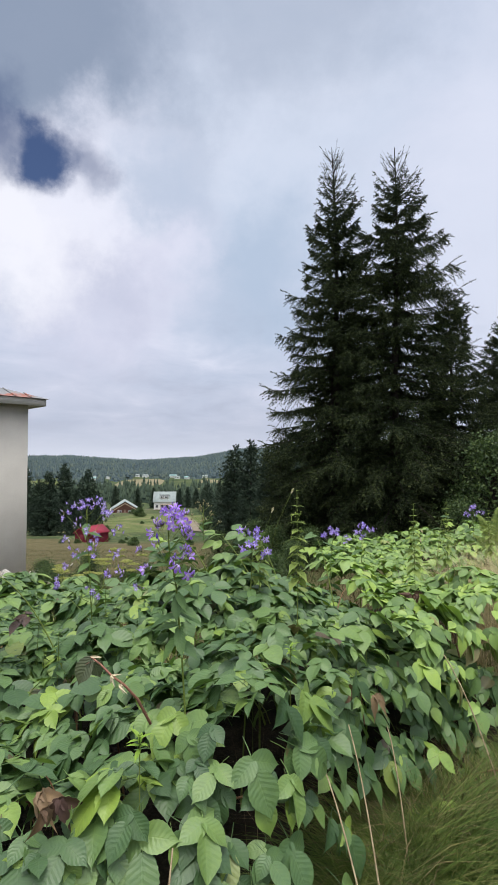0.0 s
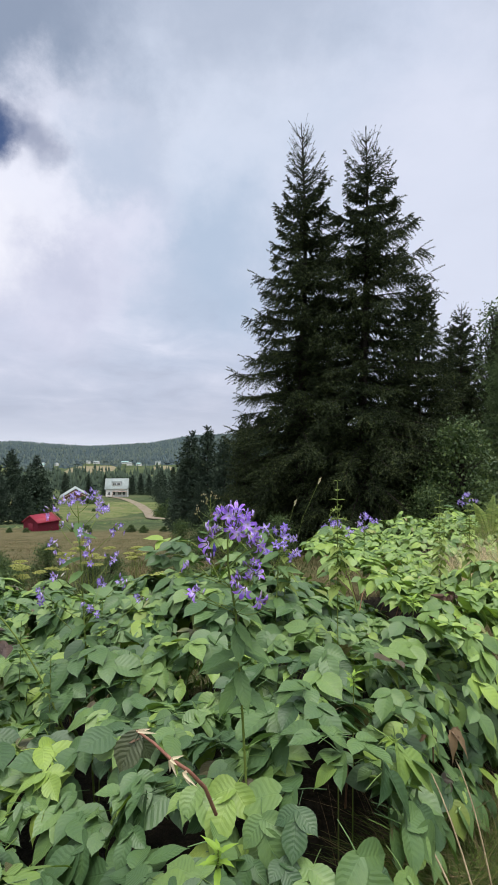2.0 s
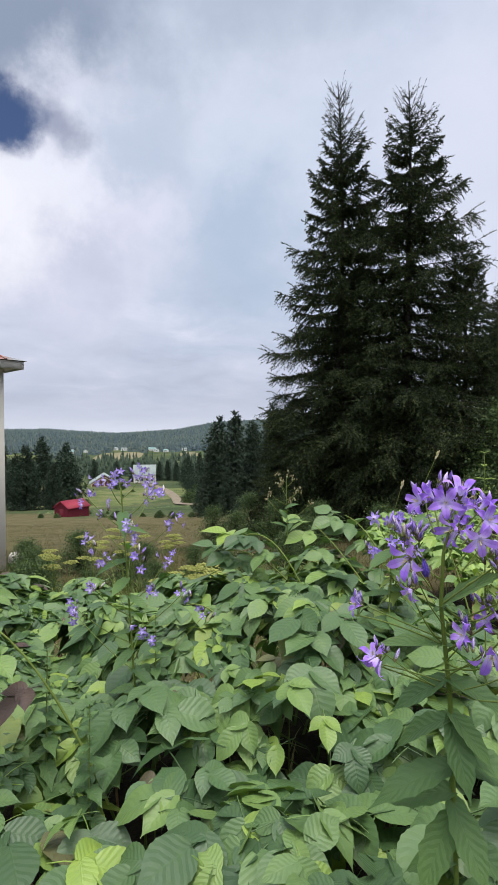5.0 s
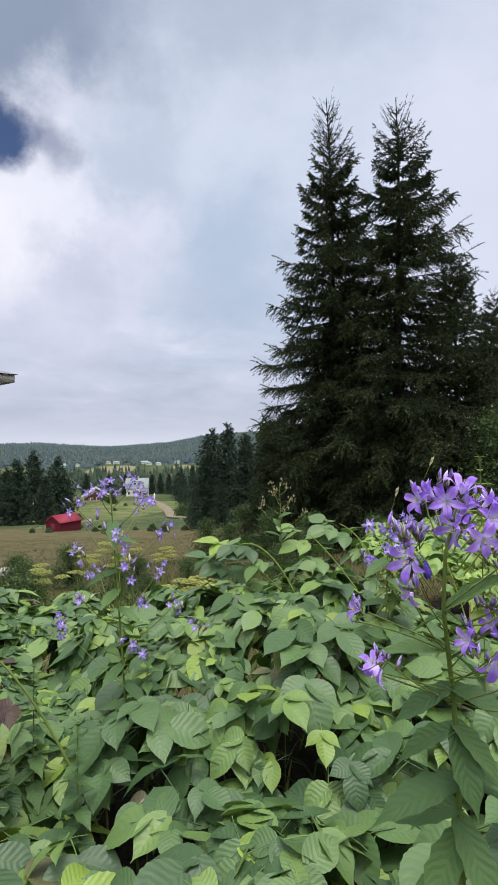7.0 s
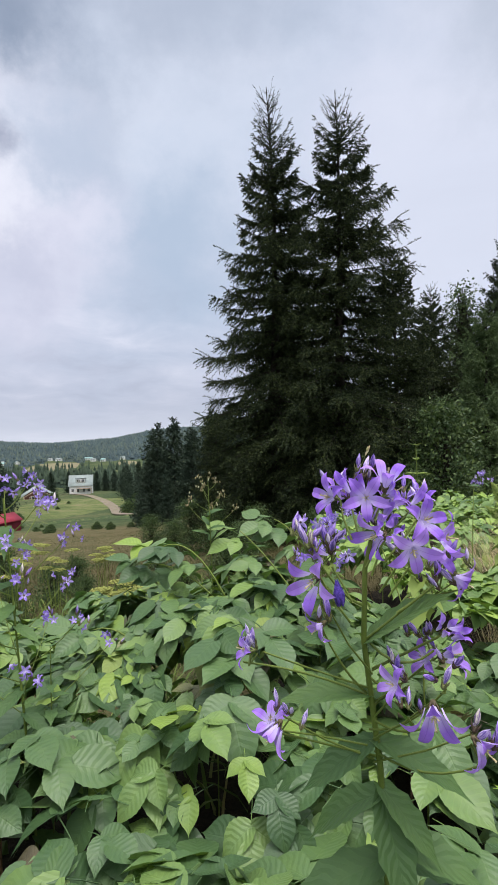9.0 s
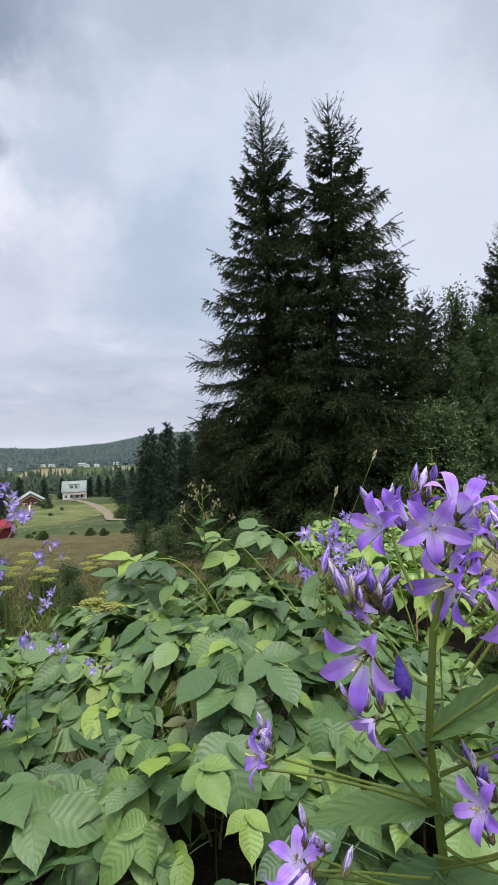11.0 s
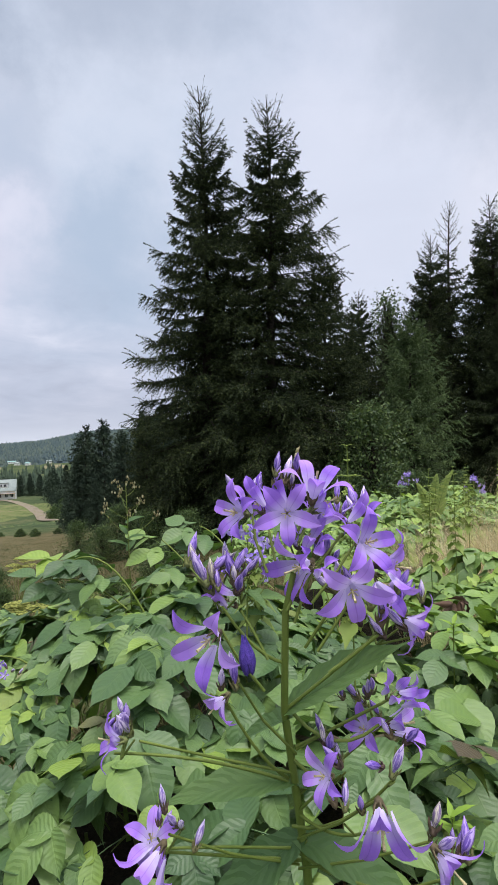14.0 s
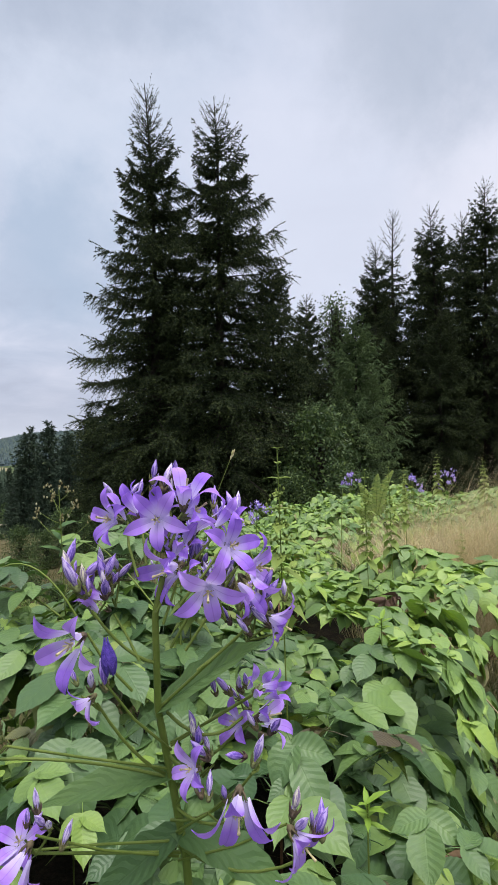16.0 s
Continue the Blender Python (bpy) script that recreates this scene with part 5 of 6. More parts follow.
def herb_leaf(parent, a, b, wide=1.0, k=0):
    d = Vector(b) - Vector(a)
    m = aimed(a, d, (0, -0.35, 1), d.length / 0.09) @ Matrix.Diagonal((wide, 1, 1, 1))
    part("leaf", HERB_LEAVES[k % 3], parent, "toothed narrow green leaf", m)


def tuft(parent, centre, n_buds, seed, spread=0.016):
    """Calyxes and buds crowded at the end of a branch."""
    r = np.random.default_rng(seed)
    c = Vector(centre)
    lean = Vector((r.normal(0, 0.25), r.normal(0, 0.25) - 0.15, 1))
    for k in range(n_buds):
        way = (lean + Vector((r.normal(0, 0.42), r.normal(0, 0.42), r.normal(0, 0.2)))).normalized()
        foot = c + Vector((r.normal(0, spread), r.normal(0, spread), r.normal(0, spread * 0.5)))
        bud(parent, foot + way * 0.006, way, k + seed, r.uniform(0.42, 0.82))
        if k % 2:
            stem_part(parent, [c - Vector((0, 0, 0.012)), foot - way * 0.002], 0.0007, 0.0006, "pedicel")


def great_bellflower():
    """The tall plant by which the path ends. Local x to the side, y away, millimetres from the stem's tip."""
    t = thing("bellflower", (-0.245, 1.553, 0), "tall bellflower in full violet bloom above the brambles", "flower", "bellflowers", -19.7)
    tip = Vector((0, 0, 1.487))

    def at(x, z, y=0.0):
        return tip + Vector((x, y, z)) / 1000
    
    def lean(z):
        return float(np.interp(-z, [0, 60, 110, 170, 400, 900], [6, 18, 30, 42, 66, 90]))
    stem_part(t, [at(x, z, lean(z)) for x, z in ((60, -1487), (40, -900), (18, -400), (9, -170), (3, -110), (-2, -60), (0, 0), (5, 22))], 0.0036, 0.0017)
    flowers = [(-31, 56, 12, -0.7, -0.65, 0.25, 0.9), (2, 55, 2, -0.05, -1, 0.10, 0.93), (20, 74, 14, 0.2, -0.3, 0.95, 1), (29, 60, 18, 0.75, -0.1, 0.4, 0.9), (48, 40, -1, 0.45, -0.85, 0.25, 0.95), (3, 24, 0, -0.7, -0.55, -0.2, 1), (33, 20, -33, 0.1, -0.95, -0.25, 0.94), (66, 24, 8, 0.85, -0.3, 0.0, 1), (-41, -3, -32, -0.4, -0.85, -0.1, 1.0), (76, -11, 8, 0.8, -0.3, -0.4, 0.95), (-39, -41, -18, -0.7, -0.4, -0.5, 0.7)]
    flowers_closing = [(14, 40, 16, 0.3, -0.5, 0.7, 0.85), (-16, 62, 20, -0.4, -0.3, 0.8, 0.85), (42, 52, 14, 0.5, -0.4, 0.7, 0.8), (56, 14, -2, 0.5, -0.6, -0.5, 0.9), (16, 30, -6, 0.1, -0.7, 0.5, 0.7), (-34, 8, 10, -0.6, -0.3, 0.6, 0.7), (58, -44, 8, 0.3, -0.5, 0.7, 0.65), (66, -46, 6, 0.7, -0.4, 0.3, 0.65)]
    flowers_low = [(69, -68, 20, 0.8, -0.3, 0.3, 0.9), (41, -71, 20, -0.4, -0.5, 0.4, 0.7), (14, -82, -6, -0.6, -0.5, 0.3, 0.75), (44, -101, -26, -0.05, -0.8, -0.55, 1.1), (82, -123, -20, 0.5, -0.5, -0.4, 1), (-95, -55, -20, -0.8, -0.3, 0.2, 0.7), (-73, -120, -24, -0.5, -0.4, -0.7, 0.9), (-73, -108, -14, 0.1, -0.4, 0.6, 0.75), (26, 52, 44, 0.4, 0.3, 0.8, 1), (-4, 56, 46, -0.5, 0.5, 0.7, 1)]
    for k, (x, z, y, wx, wy, wz, s) in enumerate(flowers + flowers_low):
        p, w = at(x, z, y), Vector((wx, wy, wz)).normalized()
        open_flower(t, p, w, k * 31 + 7, s, -6 + 16 * (k % 3 == 2))
        low = k >= len(flowers) - 1 and k < len(flowers) + 8
        root = at(4, z - 48, lean(z - 48)) if low else at(x * 0.3, z - 34 + 12 * (k % 2), y * 0.3 + 4)
        stem_part(t, [root, root.lerp(p, 0.55) - w * 0.008, p - w * 0.019], 0.0009, 0.0007, "pedicel")
    for k, (x, z, y, wx, wy, wz, s) in enumerate(flowers_closing):
        p, w = at(x, z, y), Vector((wx, wy, wz)).normalized()
        open_flower(t, p, w, k * 47 + 3, s * 0.85, 40 + 9 * (k % 3))
        root = at(4, z - 40, lean(z - 40)) if z < -20 else at(x * 0.3, z - 34, y * 0.3 + 4)
        stem_part(t, [root, root.lerp(p, 0.5) - w * 0.008, p - w * 0.019 * s], 0.0009, 0.0007, "pedicel")
    for k, (x, z, y, n, wide) in enumerate([(56, -5, 6, 8, 0.008), (40, 4, 4, 6, 0.008), (-40, 16, 0, 8, 0.010), (-35, 11, -2, 8, 0.009), (-25, 14, 6, 6, 0.008), (52, -12, 10, 8, 0.008), (8, 32, 20, 8, 0.01), (28, 20, 22, 7, 0.009), (-19, 60, 34, 6, 0.008), (6, 62, 36, 5, 0.008), (52, -66, 18, 7, 0.008), (24, -85, -2, 5, 0.006), (-91, -63, -16, 7, 0.008), (-67, -112, -18, 6, 0.008), (79, -127, -14, 7, 0.008), (-32, -39, -10, 4, 0.006), (33, -102, -16, 3, 0.006), (56, -79, -8, 4, 0.006), (44, 46, 26, 6, 0.009)]):
        tuft(t, at(x, z, y + 12), n, 30 + k, wide)
    part("bud", WILTED, t, "dark blue withered flower hanging folded", facing(at(-21, 0, -24), (0.15, -0.2, -1), 0, 0.64))
    for a, b, sag in (((-1, -108), (-96, -74), 0.004), ((-1, -106), (-33, -46), -0.006), ((-2, -60), (49, -10), 0.0), ((3, -62), (48, -58), -0.012), ((2, -92), (23, -86), -0.004), ((6, -165), (-70, -128), 0.0), ((5, -160), (80, -140), -0.012), ((4, -130), (40, -116), -0.006), ((-1, -30), (-34, 6), -0.006), ((1, -140), (56, -86), -0.01)):
        stem_part(t, arc(at(*a, lean(a[1])), at(*b), sag, 7), 0.0011, 0.0008, "branch")
    for k, (a, b, wide, y) in enumerate((((2, -58), (62, -8), 1.0, -10), ((0, -108), (-78, -100), 0.75, -18), ((6, -150), (84, -166), 1.0, -20), ((4, -150), (-60, -190), 1.1, -18), ((8, -190), (60, -235), 1.0, -30), ((8, -200), (-70, -240), 1.1, 12), ((2, -64), (-40, -100), 0.9, 30), ((5, -110), (50, -150), 1.0, 40), ((10, -250), (95, -270), 1.2, 20), ((12, -290), (-80, -310), 1.2, -10), ((14, -340), (90, -370), 1.2, -30), ((16, -380), (-60, -420), 1.2, 40), ((10, -200), (30, -270), 1.1, -50), ((10, -230), (95, -250), 1.1, -20), ((10, -260), (-85, -280), 1.1, -40), ((12, -300), (50, -370), 1.1, -60), ((12, -320), (-30, -390), 1.1, -60))):
        herb_leaf(t, at(*a, lean(a[1])), at(*b, y + lean(b[1])), wide, k)


def lesser_bellflower(x, y, top, seed, branches, spread, turn=0.0, label="slender violet bellflower rising out of the brambles", scale=0.95, span=0.42):
    """A looser plant: side branches up the stem, flowers and buds at their ends."""
    r = np.random.default_rng(seed)
    t = thing("bellflower", (x, y, 0), label, "flower", "bellflowers", turn)
    lean = Vector((r.uniform(-0.1, 0.1), r.uniform(-0.05, 0.05), 0))

    def on(z):
        return lean * (z / top - 1) + Vector((0, 0, z))
    stem_part(t, [on(z) for z in np.linspace(0, top, 8)], 0.005, 0.0018)
    for k in range(branches):
        s = k / max(1, branches - 1)
        z = top - span * (1 - s) ** 1.1
        az = k * 2.4 + r.uniform(-0.3, 0.3)
        ln = spread * (0.25 + 0.75 * (1 - s) ** 0.7) * r.uniform(0.7, 1.15)
        end = on(z) + Vector((math.cos(az) * ln, math.sin(az) * ln, ln * 0.55 + 0.01))
        stem_part(t, arc(on(z - 0.03), end, -0.01, 5), 0.0014, 0.0009, "branch")
        for i in range(int(r.integers(2, 6)) if s < 0.85 else 6):
            w = Vector((r.normal(0, 0.7), r.normal(-0.5, 0.6), r.uniform(-0.4, 0.8))).normalized()
            open_flower(t, end + Vector(r.normal(0, 0.015, 3)), w, int(r.integers(0, 300)), scale * r.uniform(0.75, 1.1), 0, False)
        for i in range(3):
            bud(t, end + Vector(r.normal(0, 0.013, 3)), (r.normal(0, 0.5), r.normal(0, 0.5), 0.8), i + k, r.uniform(0.6, 1.0))
        if k % 2 == 0:
            herb_leaf(t, on(z - 0.05), on(z - 0.06) + Vector((math.cos(az + 0.6), math.sin(az + 0.6), -0.1)) * r.uniform(0.07, 0.12), 1.0, k)
    for k in range(6):
        z = top - span - 0.06 * k
        az = k * 2.4
        herb_leaf(t, on(z), on(z) + Vector((math.cos(az), math.sin(az), -0.15)) * 0.12, 1.1, k)


# ---- other plants ----
def nettle(x, y, top, seed, tall=0.4, label="pale green nettle stalk above the brambles", catkins=True, green=None):
    r = np.random.default_rng(seed)
    t = thing("nettle", (x, y, 0), label, "herb", "nettle stalks")
    lean = Vector((r.uniform(-0.04, 0.04), r.uniform(-0.03, 0.03), 0))
    stem_part(t, [lean * s + Vector((0, 0, top * s)) for s in np.linspace(0, 1, 6)], 0.0035, 0.0012)
    levels = 12
    for k in range(levels):
        s = k / (levels - 1)
        z = top - tall * (1 - s) + 0.0
        size = 0.062 * (1 - s) ** 0.7 + 0.018
        for side in (0, math.pi):
            az = k * math.pi / 2 + side + r.uniform(-0.3, 0.3) + seed
            d = Vector((math.cos(az), math.sin(az), -0.55 + 1.0 * s))
            v, f, u = leaf_shape(size, size * 0.56, 6, 0.01, 0.3, 0.25, 0.35, 0.12)
            part("leaf", mesh_np("nettle_leaf", v, f, green or M_NETTLE, u, True), t, "", aimed(lean * (z / top) + Vector((0, 0, z)), d, (0, 0, 1)))
            if not catkins or k > levels - 4:
                continue
            pts = [lean * (z / top) + Vector((0, 0, z)), lean * (z / top) + Vector((d.x, d.y, -0.2)) * 0.022 + Vector((0, 0, z))]
            beads = [moved(spindle(0.008, 0.0035, 5, 4), Matrix.Translation(pts[0].lerp(pts[1], q) + Vector(r.normal(0, 0.007, 3)))) for q in np.linspace(0.2, 1.3, 9)]
            tagged(part("catkin", mesh_np("catkin", *joined(beads)[:2], M_NETTLE, None, True), t), kind="stuff")


M_SEED = mat_plain_leaf("seed_head", [(0.0, (0.09, 0.08, 0.04)), (0.6, (0.20, 0.18, 0.10)), (1.0, (0.34, 0.34, 0.24))], True, 0.8, 0.1, 90.0)


def seed_stalk(x, y, top):
    """A spent stalk with a loose head of buds."""
    r = np.random.default_rng(8)
    t = thing("seed_stalk", (x, y, 0), "thin green stalk with a loose head of brown buds", "herb")
    stem_part(t, [Vector((0.01 * math.sin(3 * s), 0, top * s)) for s in np.linspace(0, 1, 7)], 0.003, 0.0012)
    for k in range(11):
        s = k / 10
        z = top - 0.17 * (1 - s)
        az = k * 2.4
        ln = 0.075 * (1 - s) + 0.018
        end = Vector((math.cos(az) * ln, math.sin(az) * ln, z + ln * 0.75))
        stem_part(t, arc((0, 0, z), end, -0.004, 4), 0.001, 0.0006, "branch")
        beads = [moved(spindle(0.009, 0.0030, 5, 4), Matrix.Translation(end + Vector(r.normal(0, 0.007, 3)))) for _ in range(8)]
        tagged(part("seed_head", mesh_np("seed_head", *joined(beads)[:2], M_SEED, None, True), t, "clustered brown-green buds"), kind="stuff")
        if k < 6:
            herb_leaf(t, (0, 0, z - 0.03), (math.cos(az + 1) * 0.06, math.sin(az + 1) * 0.06, z), 0.9, k)


def grass_stalk(x, y, top, lean, seed):
    t = thing("grass_stalk", (x, y, 0), "tall bent grass stalk with a pale ear", "grass", "grass stalks")
    s = np.linspace(0, 1, 10)
    p = np.stack([lean * s ** 5, 0.02 * s, top * s - 0.03 * s ** 8], 1)
    stem_part(t, [Vector(q) for q in p], 0.0014, 0.0007)
    d = Vector(p[-1] - p[-2]).normalized()
    part("ear", mesh_np("ear", *joined([moved(spindle(0.020, 0.0034, 5, 6), facing(Vector(p[-1]) + d * q, (d.x + w, w2, d.z))) for q, w, w2 in ((0, 0, 0), (0.006, 0.3, 0.2), (0.011, -0.3, -0.2), (0.016, 0.1, 0))])[:2], M_STRAW, None, True), t, "pale dry ear")


def fern():
    t = thing("fern", (2.42, 5.1, 0.72), "bright green fern fronds standing above the brambles", "fern")
    n = 40
    for az, ln, up in ((-0.75, 0.56, 0.90), (0.05, 0.60, 0.97), (0.62, 0.66, 0.92), (2.6, 0.45, 0.7), (-2.4, 0.42, 0.65), (1.6, 0.45, 0.6)):
        d = Vector((math.sin(az), -0.15 * math.cos(az), 0))
        p = [d * (ln * 0.42 * q ** 1.6 * (1.4 - up)) * 2.2 + Vector((0, 0, ln * up * (q - 0.12 * q ** 3))) for q in np.linspace(0, 1, n)]
        fr = stem_part(t, p, 0.003, 0.0008, "frond")
        pcs = []
        for i in range(8, n):
            size = 0.085 * math.sin(math.pi * min(1, (i - 4) / (n - 3)) ** 0.6) + 0.006
            for sd in (-1, 1):
                q = Vector((sd, 0.15, 0.30)).normalized()
                pcs.append(moved(leaf_shape(size, 0.017, 4, 0, 0.1, 0.15, 0.3, 0.25), aimed(p[i], q, (0, -1, 0.4))))
        v, f, u = joined(pcs)
        part("blade", mesh_np("fern_blade", v, f, M_NETTLE, u, True), fr)


def umbel_plant(x, y, top, heads, seed, wide=0.4):
    r = np.random.default_rng(seed)
    z0 = float(ground_height(x, y))
    t = thing("umbel_plant", (x, y, z0), "yellow-green flat-headed umbels in the meadow", "flower", "umbel plants")
    for k in range(heads):
        q = Vector((r.normal(0, wide * 0.5), r.normal(0, wide * 0.5), (top - z0) * r.uniform(0.72, 1.05)))
        stem_part(t, arc((q.x * 0.3, q.y * 0.3, 0), q, 0.02, 5), 0.004, 0.002)
        pcs = []
        for i in range(26):
            a, rad = i * 2.4, 0.075 * math.sqrt(i / 26)
            c = q + Vector((math.cos(a) * rad, math.sin(a) * rad, 0.035 - rad * 0.2 + r.uniform(0, 0.008)))
            pcs.append(moved(spindle(0.012, 0.011, 5, 4), Matrix.Translation(c)))
            pcs.append(moved(spindle(0.010, 0.009, 4, 4), Matrix.Translation(c + Vector((0.012, 0.004, -0.004)))))
        part("umbel", mesh_np("umbel", *joined(pcs)[:2], M_UMBEL, None, True), t, "flat yellow-green flower head")


great_bellflower()
lesser_bellflower(-0.775, 2.47, 1.465, 3, 22, 0.22, 10, "tall loose bellflower with many small violet flowers", 0.66, 0.52)
lesser_bellflower(0.02, 2.55, 1.33, 5, 6, 0.09, 0, scale=1.0, span=0.14)
lesser_bellflower(0.68, 4.2, 1.12, 9, 5, 0.10, 0, span=0.12, scale=1.1)
lesser_bellflower(0.93, 4.25, 1.15, 10, 5, 0.10, 70, span=0.12, scale=1.1)
lesser_bellflower(2.75, 5.0, 1.17, 12, 6, 0.12, 20, span=0.16, scale=1.1)
lesser_bellflower(3.05, 4.9, 1.2, 13, 6, 0.12, 90, span=0.16, scale=1.1)
lesser_bellflower(2.3, 5.3, 1.2, 14, 5, 0.10, 50, span=0.14, scale=1.1)
nettle(0.22, 2.36, 1.56, 1)
nettle(1.03, 3.2, 1.43, 2)
nettle(1.32, 3.4, 1.42, 3)
nettle(2.43, 4.75, 1.33, 4, 0.3)
nettle(2.58, 4.5, 1.41, 5, 0.3)
nettle(0.05, 2.62, 1.36, 6, 0.25)
nettle(1.8, 3.9, 1.32, 7, 0.3)
nettle(3.0, 4.4, 1.36, 8, 0.3)
nettle(2.05, 3.75, 1.02, 9, 0.4)
nettle(2.35, 3.55, 0.98, 10, 0.4)
nettle(2.75, 3.6, 1.05, 11, 0.45)
for k, (x, y, top) in enumerate([(-1.05, 2.1, 1.12), (-0.95, 2.3, 1.08), (-1.2, 2.35, 1.15), (-0.8, 2.15, 1.02), (-1.35, 2.1, 1.1), (-1.0, 1.9, 1.05), (-1.5, 2.4, 1.16), (-0.7, 2.5, 1.1)]):
    nettle(x, y, top, 20 + k, 0.34, "leafy green herb among the brambles", False, M_HERB)
seed_stalk(-0.26, 2.93, 1.45)
grass_stalk(0.06, 2.7, 1.555, 0.16, 1)
grass_stalk(0.02, 2.75, 1.45, 0.10, 2)
fern()
for k, (x, y, top) in enumerate([(-0.78, 5.3, 0.40), (-0.62, 5.55, 0.38), (-1.0, 5.5, 0.36), (-0.85, 5.8, 0.36), (-1.65, 7.2, 0.40), (-2.05, 7.1, 0.38), (-2.3, 6.6, 0.30), (-1.2, 7.5, 0.30)]):
    umbel_plant(x, y, top, 9, 50 + k, 0.24)

M_DEAD = mat_leaf("dead_leaf", [(0.0, (0.055, 0.03, 0.026)), (0.6, (0.10, 0.058, 0.04)), (1.0, (0.16, 0.11, 0.065))], False, 7.0, 0.8, 0.1, 0.15)


def dead_leaves():
    """Withered reddish leaves and their dry stalks here and there on the thicket."""
    r = np.random.default_rng(55)
    shapes = []
    for k in range(3):
        pcs = [moved(leaf_shape(0.055, 0.028, 8, 0.02, 0.9, 0.9 + 0.3 * k, 0.4, 0.1), pose(0, 0, 0, -40 + 20 * i, 30 * i, -50 + 50 * i)) for i in range(3)]
        v, f, u = joined(pcs)
        shapes.append(mesh_np("dead_leaf", v, f, M_DEAD, u, True))
    for x, y in ((-0.50, 1.30), (0.42, 2.0), (0.9, 2.9)):
        z = float(thicket_top(x, y)[0])
        for k in range(3):
            part("dead_leaf", shapes[k], thicket, "withered reddish brown leaf", pose(x + r.normal(0, 0.03), y + r.normal(0, 0.03), z + 0.01 + r.uniform(-0.04, 0.03), r.uniform(-50, 20), r.uniform(-30, 30), r.uniform(0, 360)))
        v, f = tube(arc((x + 0.03, y + 0.05, z - 0.15), (x, y, z + 0.01), 0.02, 6), np.linspace(0.003, 0.0015, 6), 5)
        part("cane", mesh_np("cane", v, f, M_CANE, None, True), thicket, "dry reddish cane")


M_RED_CANE = mat_rough("red_cane", [(0.35, (0.17, 0.065, 0.05)), (0.65, (0.30, 0.15, 0.10))], 60.0, 0.55, 0.1, 0.001)
M_BRONZE = mat_leaf("bronze_leaf", [(0.0, (0.055, 0.085, 0.045)), (1.0, (0.085, 0.10, 0.06))], False, 8.0, 0.5, 0.1, 0.45)


def withered_shoot():
    """A reddish shoot bent over the thicket, its leaf hanging folded from the tip."""
    tip, mid, low = (-0.412, 1.361, 1.190), (-0.352, 1.338, 1.152), (-0.292, 1.375, 1.075)
    v, f = tube(np.array([tip, (-0.382, 1.349, 1.175), mid, (-0.32, 1.345, 1.125), low, (-0.27, 1.44, 0.98)]), np.array([0.0020, 0.0024, 0.0030, 0.0034, 0.0036, 0.004]), 6)
    cane = part("cane", mesh_np("red_shoot", v, f, M_RED_CANE, None, True), thicket, "reddish shoot bent over the leaves")
    for k, (size, wide, way, face) in enumerate(((0.075, 0.050, (-0.5, -0.2, -1), (-0.2, -1, 0.3)), (0.06, 0.038, (0.35, 0.1, -1), (0.3, -1, 0.2)), (0.045, 0.02, (-0.9, 0.1, -0.35), (0, -0.6, 0.8)))):
        w = leaf_shape(size, wide, 14, 0.006, 0.35, 0.15, 0.42, 0.03, 8.0)
        part("leaf", mesh_np("bronze_leaf", *w[:2], M_BRONZE if k < 2 else M_DEAD, w[2], True), cane, "bronzed hanging leaf", aimed(Vector(tip) + Vector((0.006 * k, 0, -0.004)), way, face))
    r = np.random.default_rng(7)
    for base, n in ((tip, 5), (mid, 6), ((-0.33, 1.332, 1.13), 5)):
        for _ in range(n):
            v, f, u = leaf_shape(r.uniform(0.018, 0.036), 0.005, 4, 0.0, 0.6, 0.5, 0.4, 0.1)
            part("dry_stipule", mesh_np("dry_stipule", v, f, M_STRAW, u, True), cane, "curled straw-coloured stipule", aimed(Vector(base), (r.uniform(-0.2, 0.9), r.normal(0, 0.4), r.uniform(-1, 0.3)), (0, -1, 0.5)))


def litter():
    """Leaf litter on the ground beneath the thicket, darkened for shade in its gaps."""
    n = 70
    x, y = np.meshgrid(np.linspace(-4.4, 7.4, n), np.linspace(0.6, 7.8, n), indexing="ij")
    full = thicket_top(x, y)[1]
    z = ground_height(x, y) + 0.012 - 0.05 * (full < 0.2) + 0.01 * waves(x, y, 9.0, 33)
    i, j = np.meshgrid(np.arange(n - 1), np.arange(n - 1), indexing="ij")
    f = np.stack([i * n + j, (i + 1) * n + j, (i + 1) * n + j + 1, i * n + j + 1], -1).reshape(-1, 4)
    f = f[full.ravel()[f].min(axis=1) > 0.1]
    me = mesh_np("shaded_litter", np.stack([x, y, z], -1).reshape(-1, 3), f, M_SHADED_LITTER, None, True)
    tagged(new("shaded_litter", me), "dark brown leaf litter under the brambles, gap shade in its colour", "ground", "", "structure")


for k, (x, y, top) in enumerate([(0.78, 1.6, 0.42), (1.0, 1.9, 0.40), (0.62, 1.35, 0.32), (1.35, 2.2, 0.45), (1.25, 1.5, 0.34)]):
    nettle(x, y, top, 40 + k, 0.26, "small bright green herb growing in the grass", False)
M_LIME = mat_plain_leaf("lime_shoot", [(0.0, (0.15, 0.27, 0.04)), (1.0, (0.22, 0.34, 0.05))], True, 0.5, 0.3, 30.0)


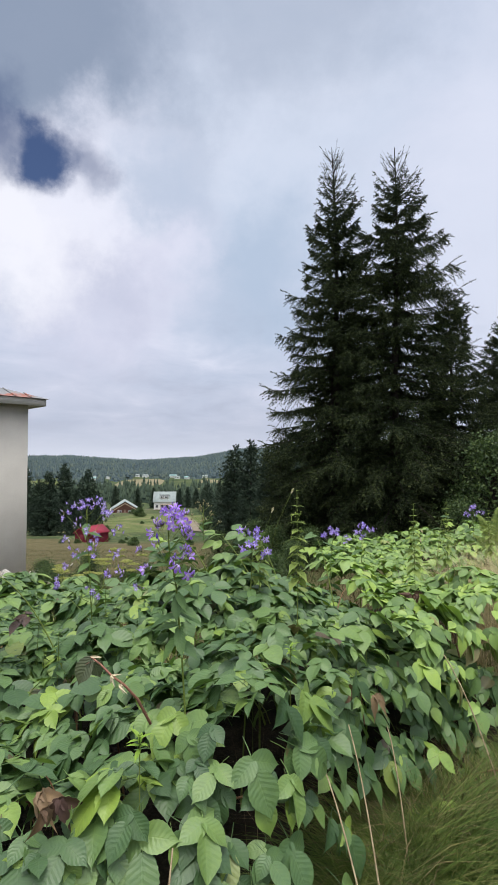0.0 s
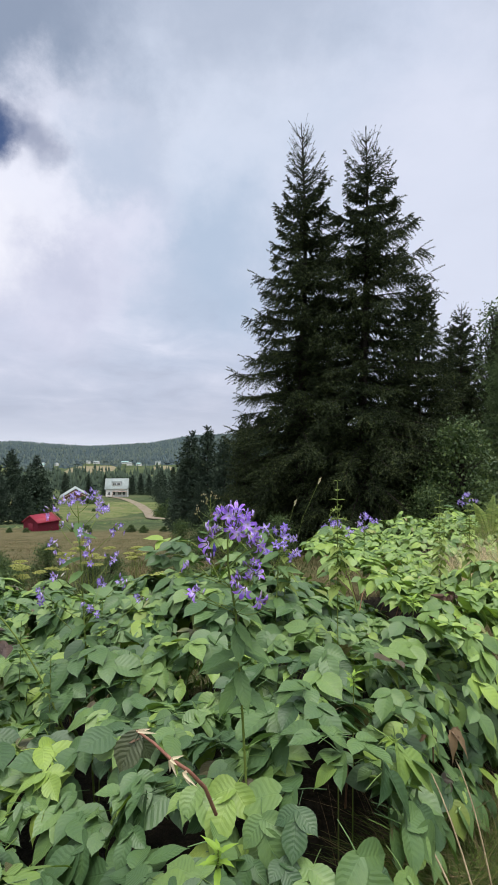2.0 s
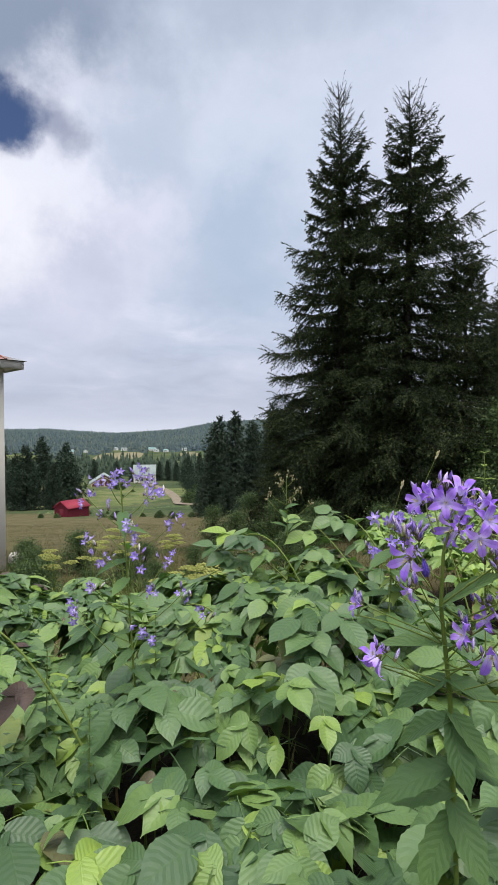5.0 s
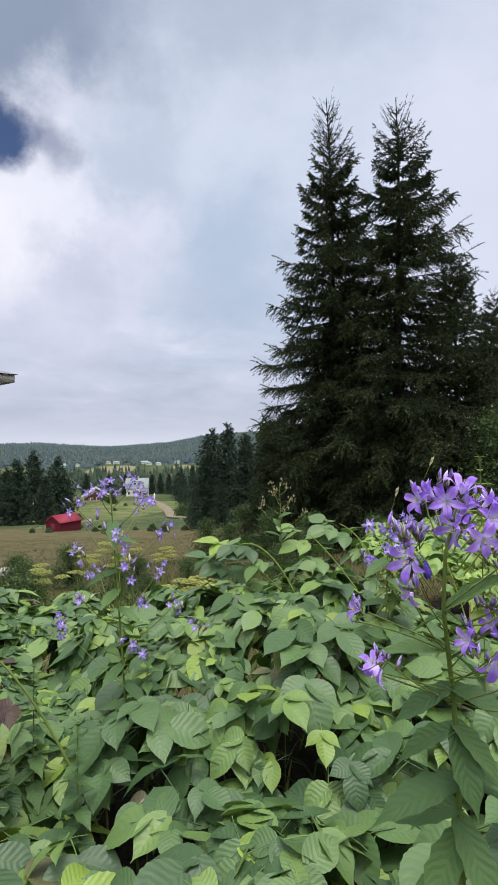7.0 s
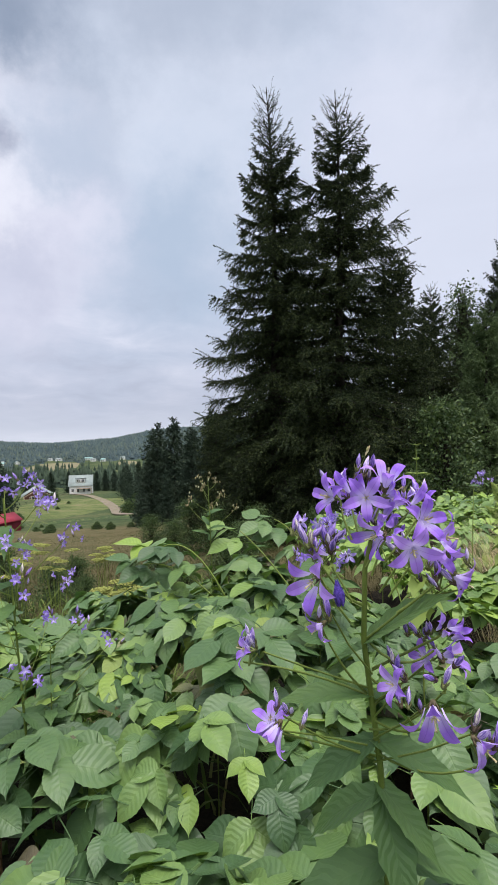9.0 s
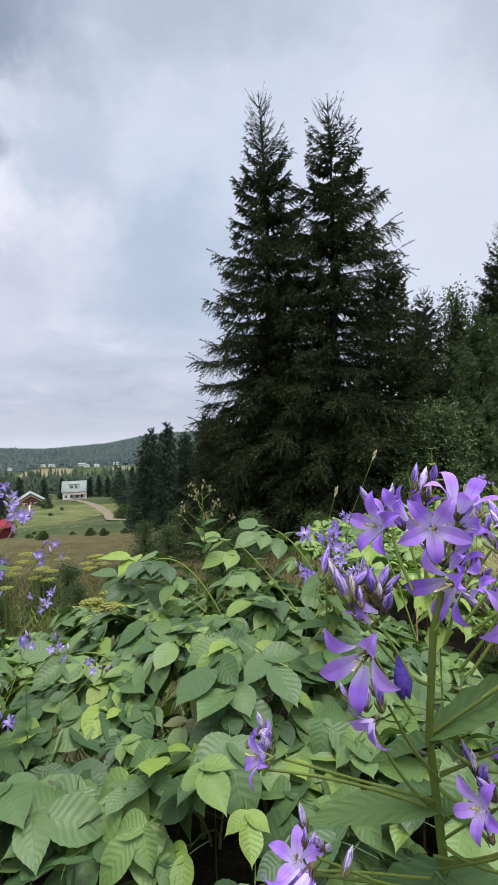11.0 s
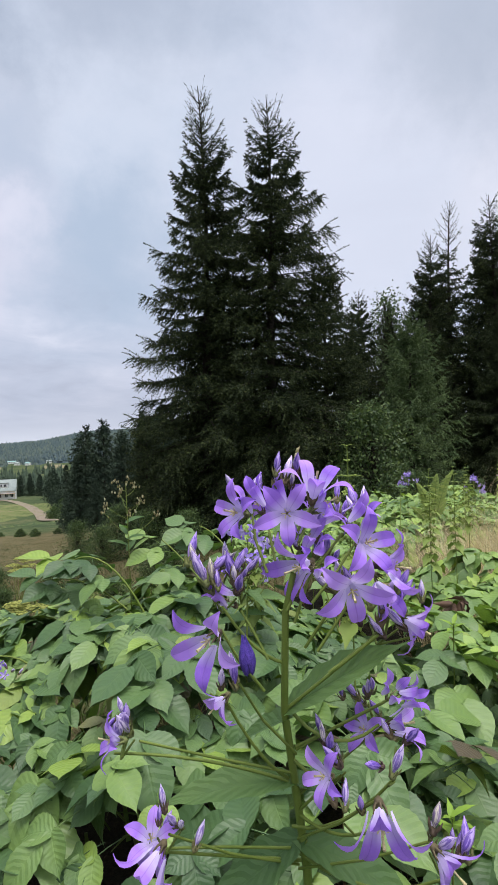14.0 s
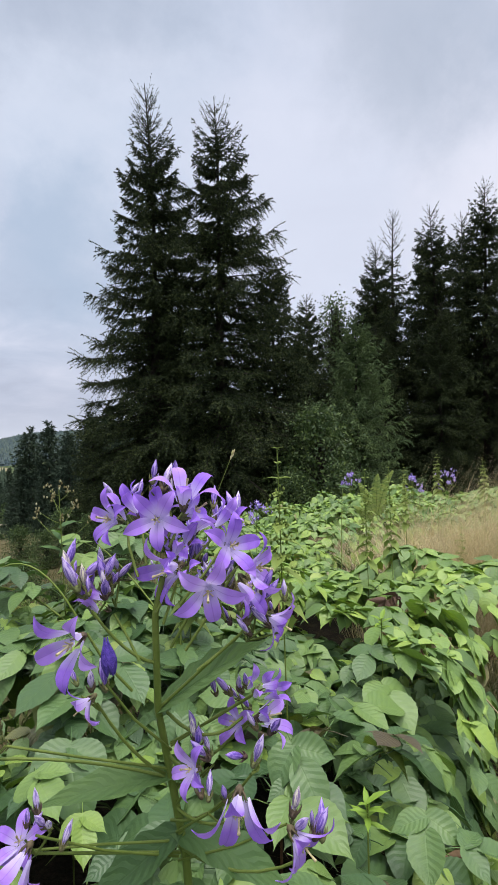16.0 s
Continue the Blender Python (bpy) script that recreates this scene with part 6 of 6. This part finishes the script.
def young_shoot(x, y, lift, seed):
    """A tuft of narrow lime leaves at the tip of a young stem."""
    r = np.random.default_rng(seed)
    z = float(thicket_top(x, y)[0]) + lift
    t = thing("young_shoot", (x, y, 0), "bright lime green young shoot among the bramble leaves", "herb", "young shoots")
    stem_part(t, [Vector((0, 0.02 * (1 - q), z * q)) for q in np.linspace(0.3, 1, 6)], 0.0026, 0.0014)
    for k in range(9):
        az, size = k * 2.4 + seed, r.uniform(0.026, 0.046)
        v, f, u = leaf_shape(size, size * 0.30, 8, 0.004, 0.35, 0.22, 0.38, 0.08)
        d = Vector((math.cos(az), math.sin(az), r.uniform(-0.1, 0.25) + 0.1 * k))
        part("leaf", mesh_np("lime_leaf", v, f, M_LIME, u, True), t, "", aimed((0, 0, z - 0.03 + 0.004 * k), d))


for k, (x, y, lift) in enumerate(((-0.27, 1.30, 0.10), (0.155, 1.95, 0.08), (0.55, 2.45, 0.05))):
    young_shoot(x, y, lift, 80 + k)
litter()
fill_thicket()
shoots()
hanging_canes()
dead_leaves()
withered_shoot()


def outside_thicket(x, y):
    return thicket_top(x, y)[1] < 0.78


r = np.random.default_rng(61)
x, y = np.concatenate([r.normal(1.5, 1.1, 22000), r.normal(0.85, 0.36, 22000)]), np.concatenate([r.normal(1.9, 0.9, 22000), r.normal(1.75, 0.32, 22000)])
keep = outside_thicket(x, y) & (np.hypot(x, y) > 0.5)
x, y = x[keep], y[keep]
grass_field("green_grass", x, y, 0.25, 0.72, 0.0026, 1.25, 62, M_GRASS, "long green grass growing beside the brambles")
x, y = scatter(42000, -11, 3.5, 3.4, 15, 63, lambda x, y: outside_thicket(x, y) & (waves(x, y, 0.9, 66) > -0.45))
grass_field("dry_meadow_grass", x, y, 0.10, 0.30, 0.0035, 1.1, 64, M_DRY, "brown seeding meadow grass")
x, y = scatter(16000, -20, 5, 14, 42, 65)
grass_field("meadow_grass", x, y, 0.08, 0.20, 0.009, 1.3, 67, M_DRY, "brown seeding meadow grass further off")
x, y = scatter(5000, -9, 1, 3.2, 9, 68)
grass_field("meadow_herbs", x, y, 0.2, 0.42, 0.009, 0.9, 69, M_GRASS, "green herbs among the dry grass")
x, y = r.normal(-0.5, 3.2, 26000), r.normal(-0.6, 1.9, 26000)
keep = outside_thicket(x, y) & (np.hypot(x, y) > 0.6)
grass_field("path_grass", x[keep], y[keep], 0.06, 0.2, 0.003, 0.8, 72, M_GRASS, "short trodden grass before the brambles")
r = np.random.default_rng(70)
x, y = r.normal(2.65, 0.52, 9500), r.normal(4.0, 0.42, 9500)
keep = thicket_top(x, y)[1] < 0.5
grass_field("straw_grass", x[keep], y[keep], 0.95, 1.75, 0.0012, 0.8, 71, M_STRAW, "tall pale straw-coloured grass beside the brambles")
x, y = r.normal(0.85, 0.32, 450), r.normal(2.05, 0.14, 450)
grass_field("dry_stalks", x, y, 0.5, 0.95, 0.0010, 1.2, 73, M_WIRY, "wiry brown dead stalks tangled at the edge of the brambles")
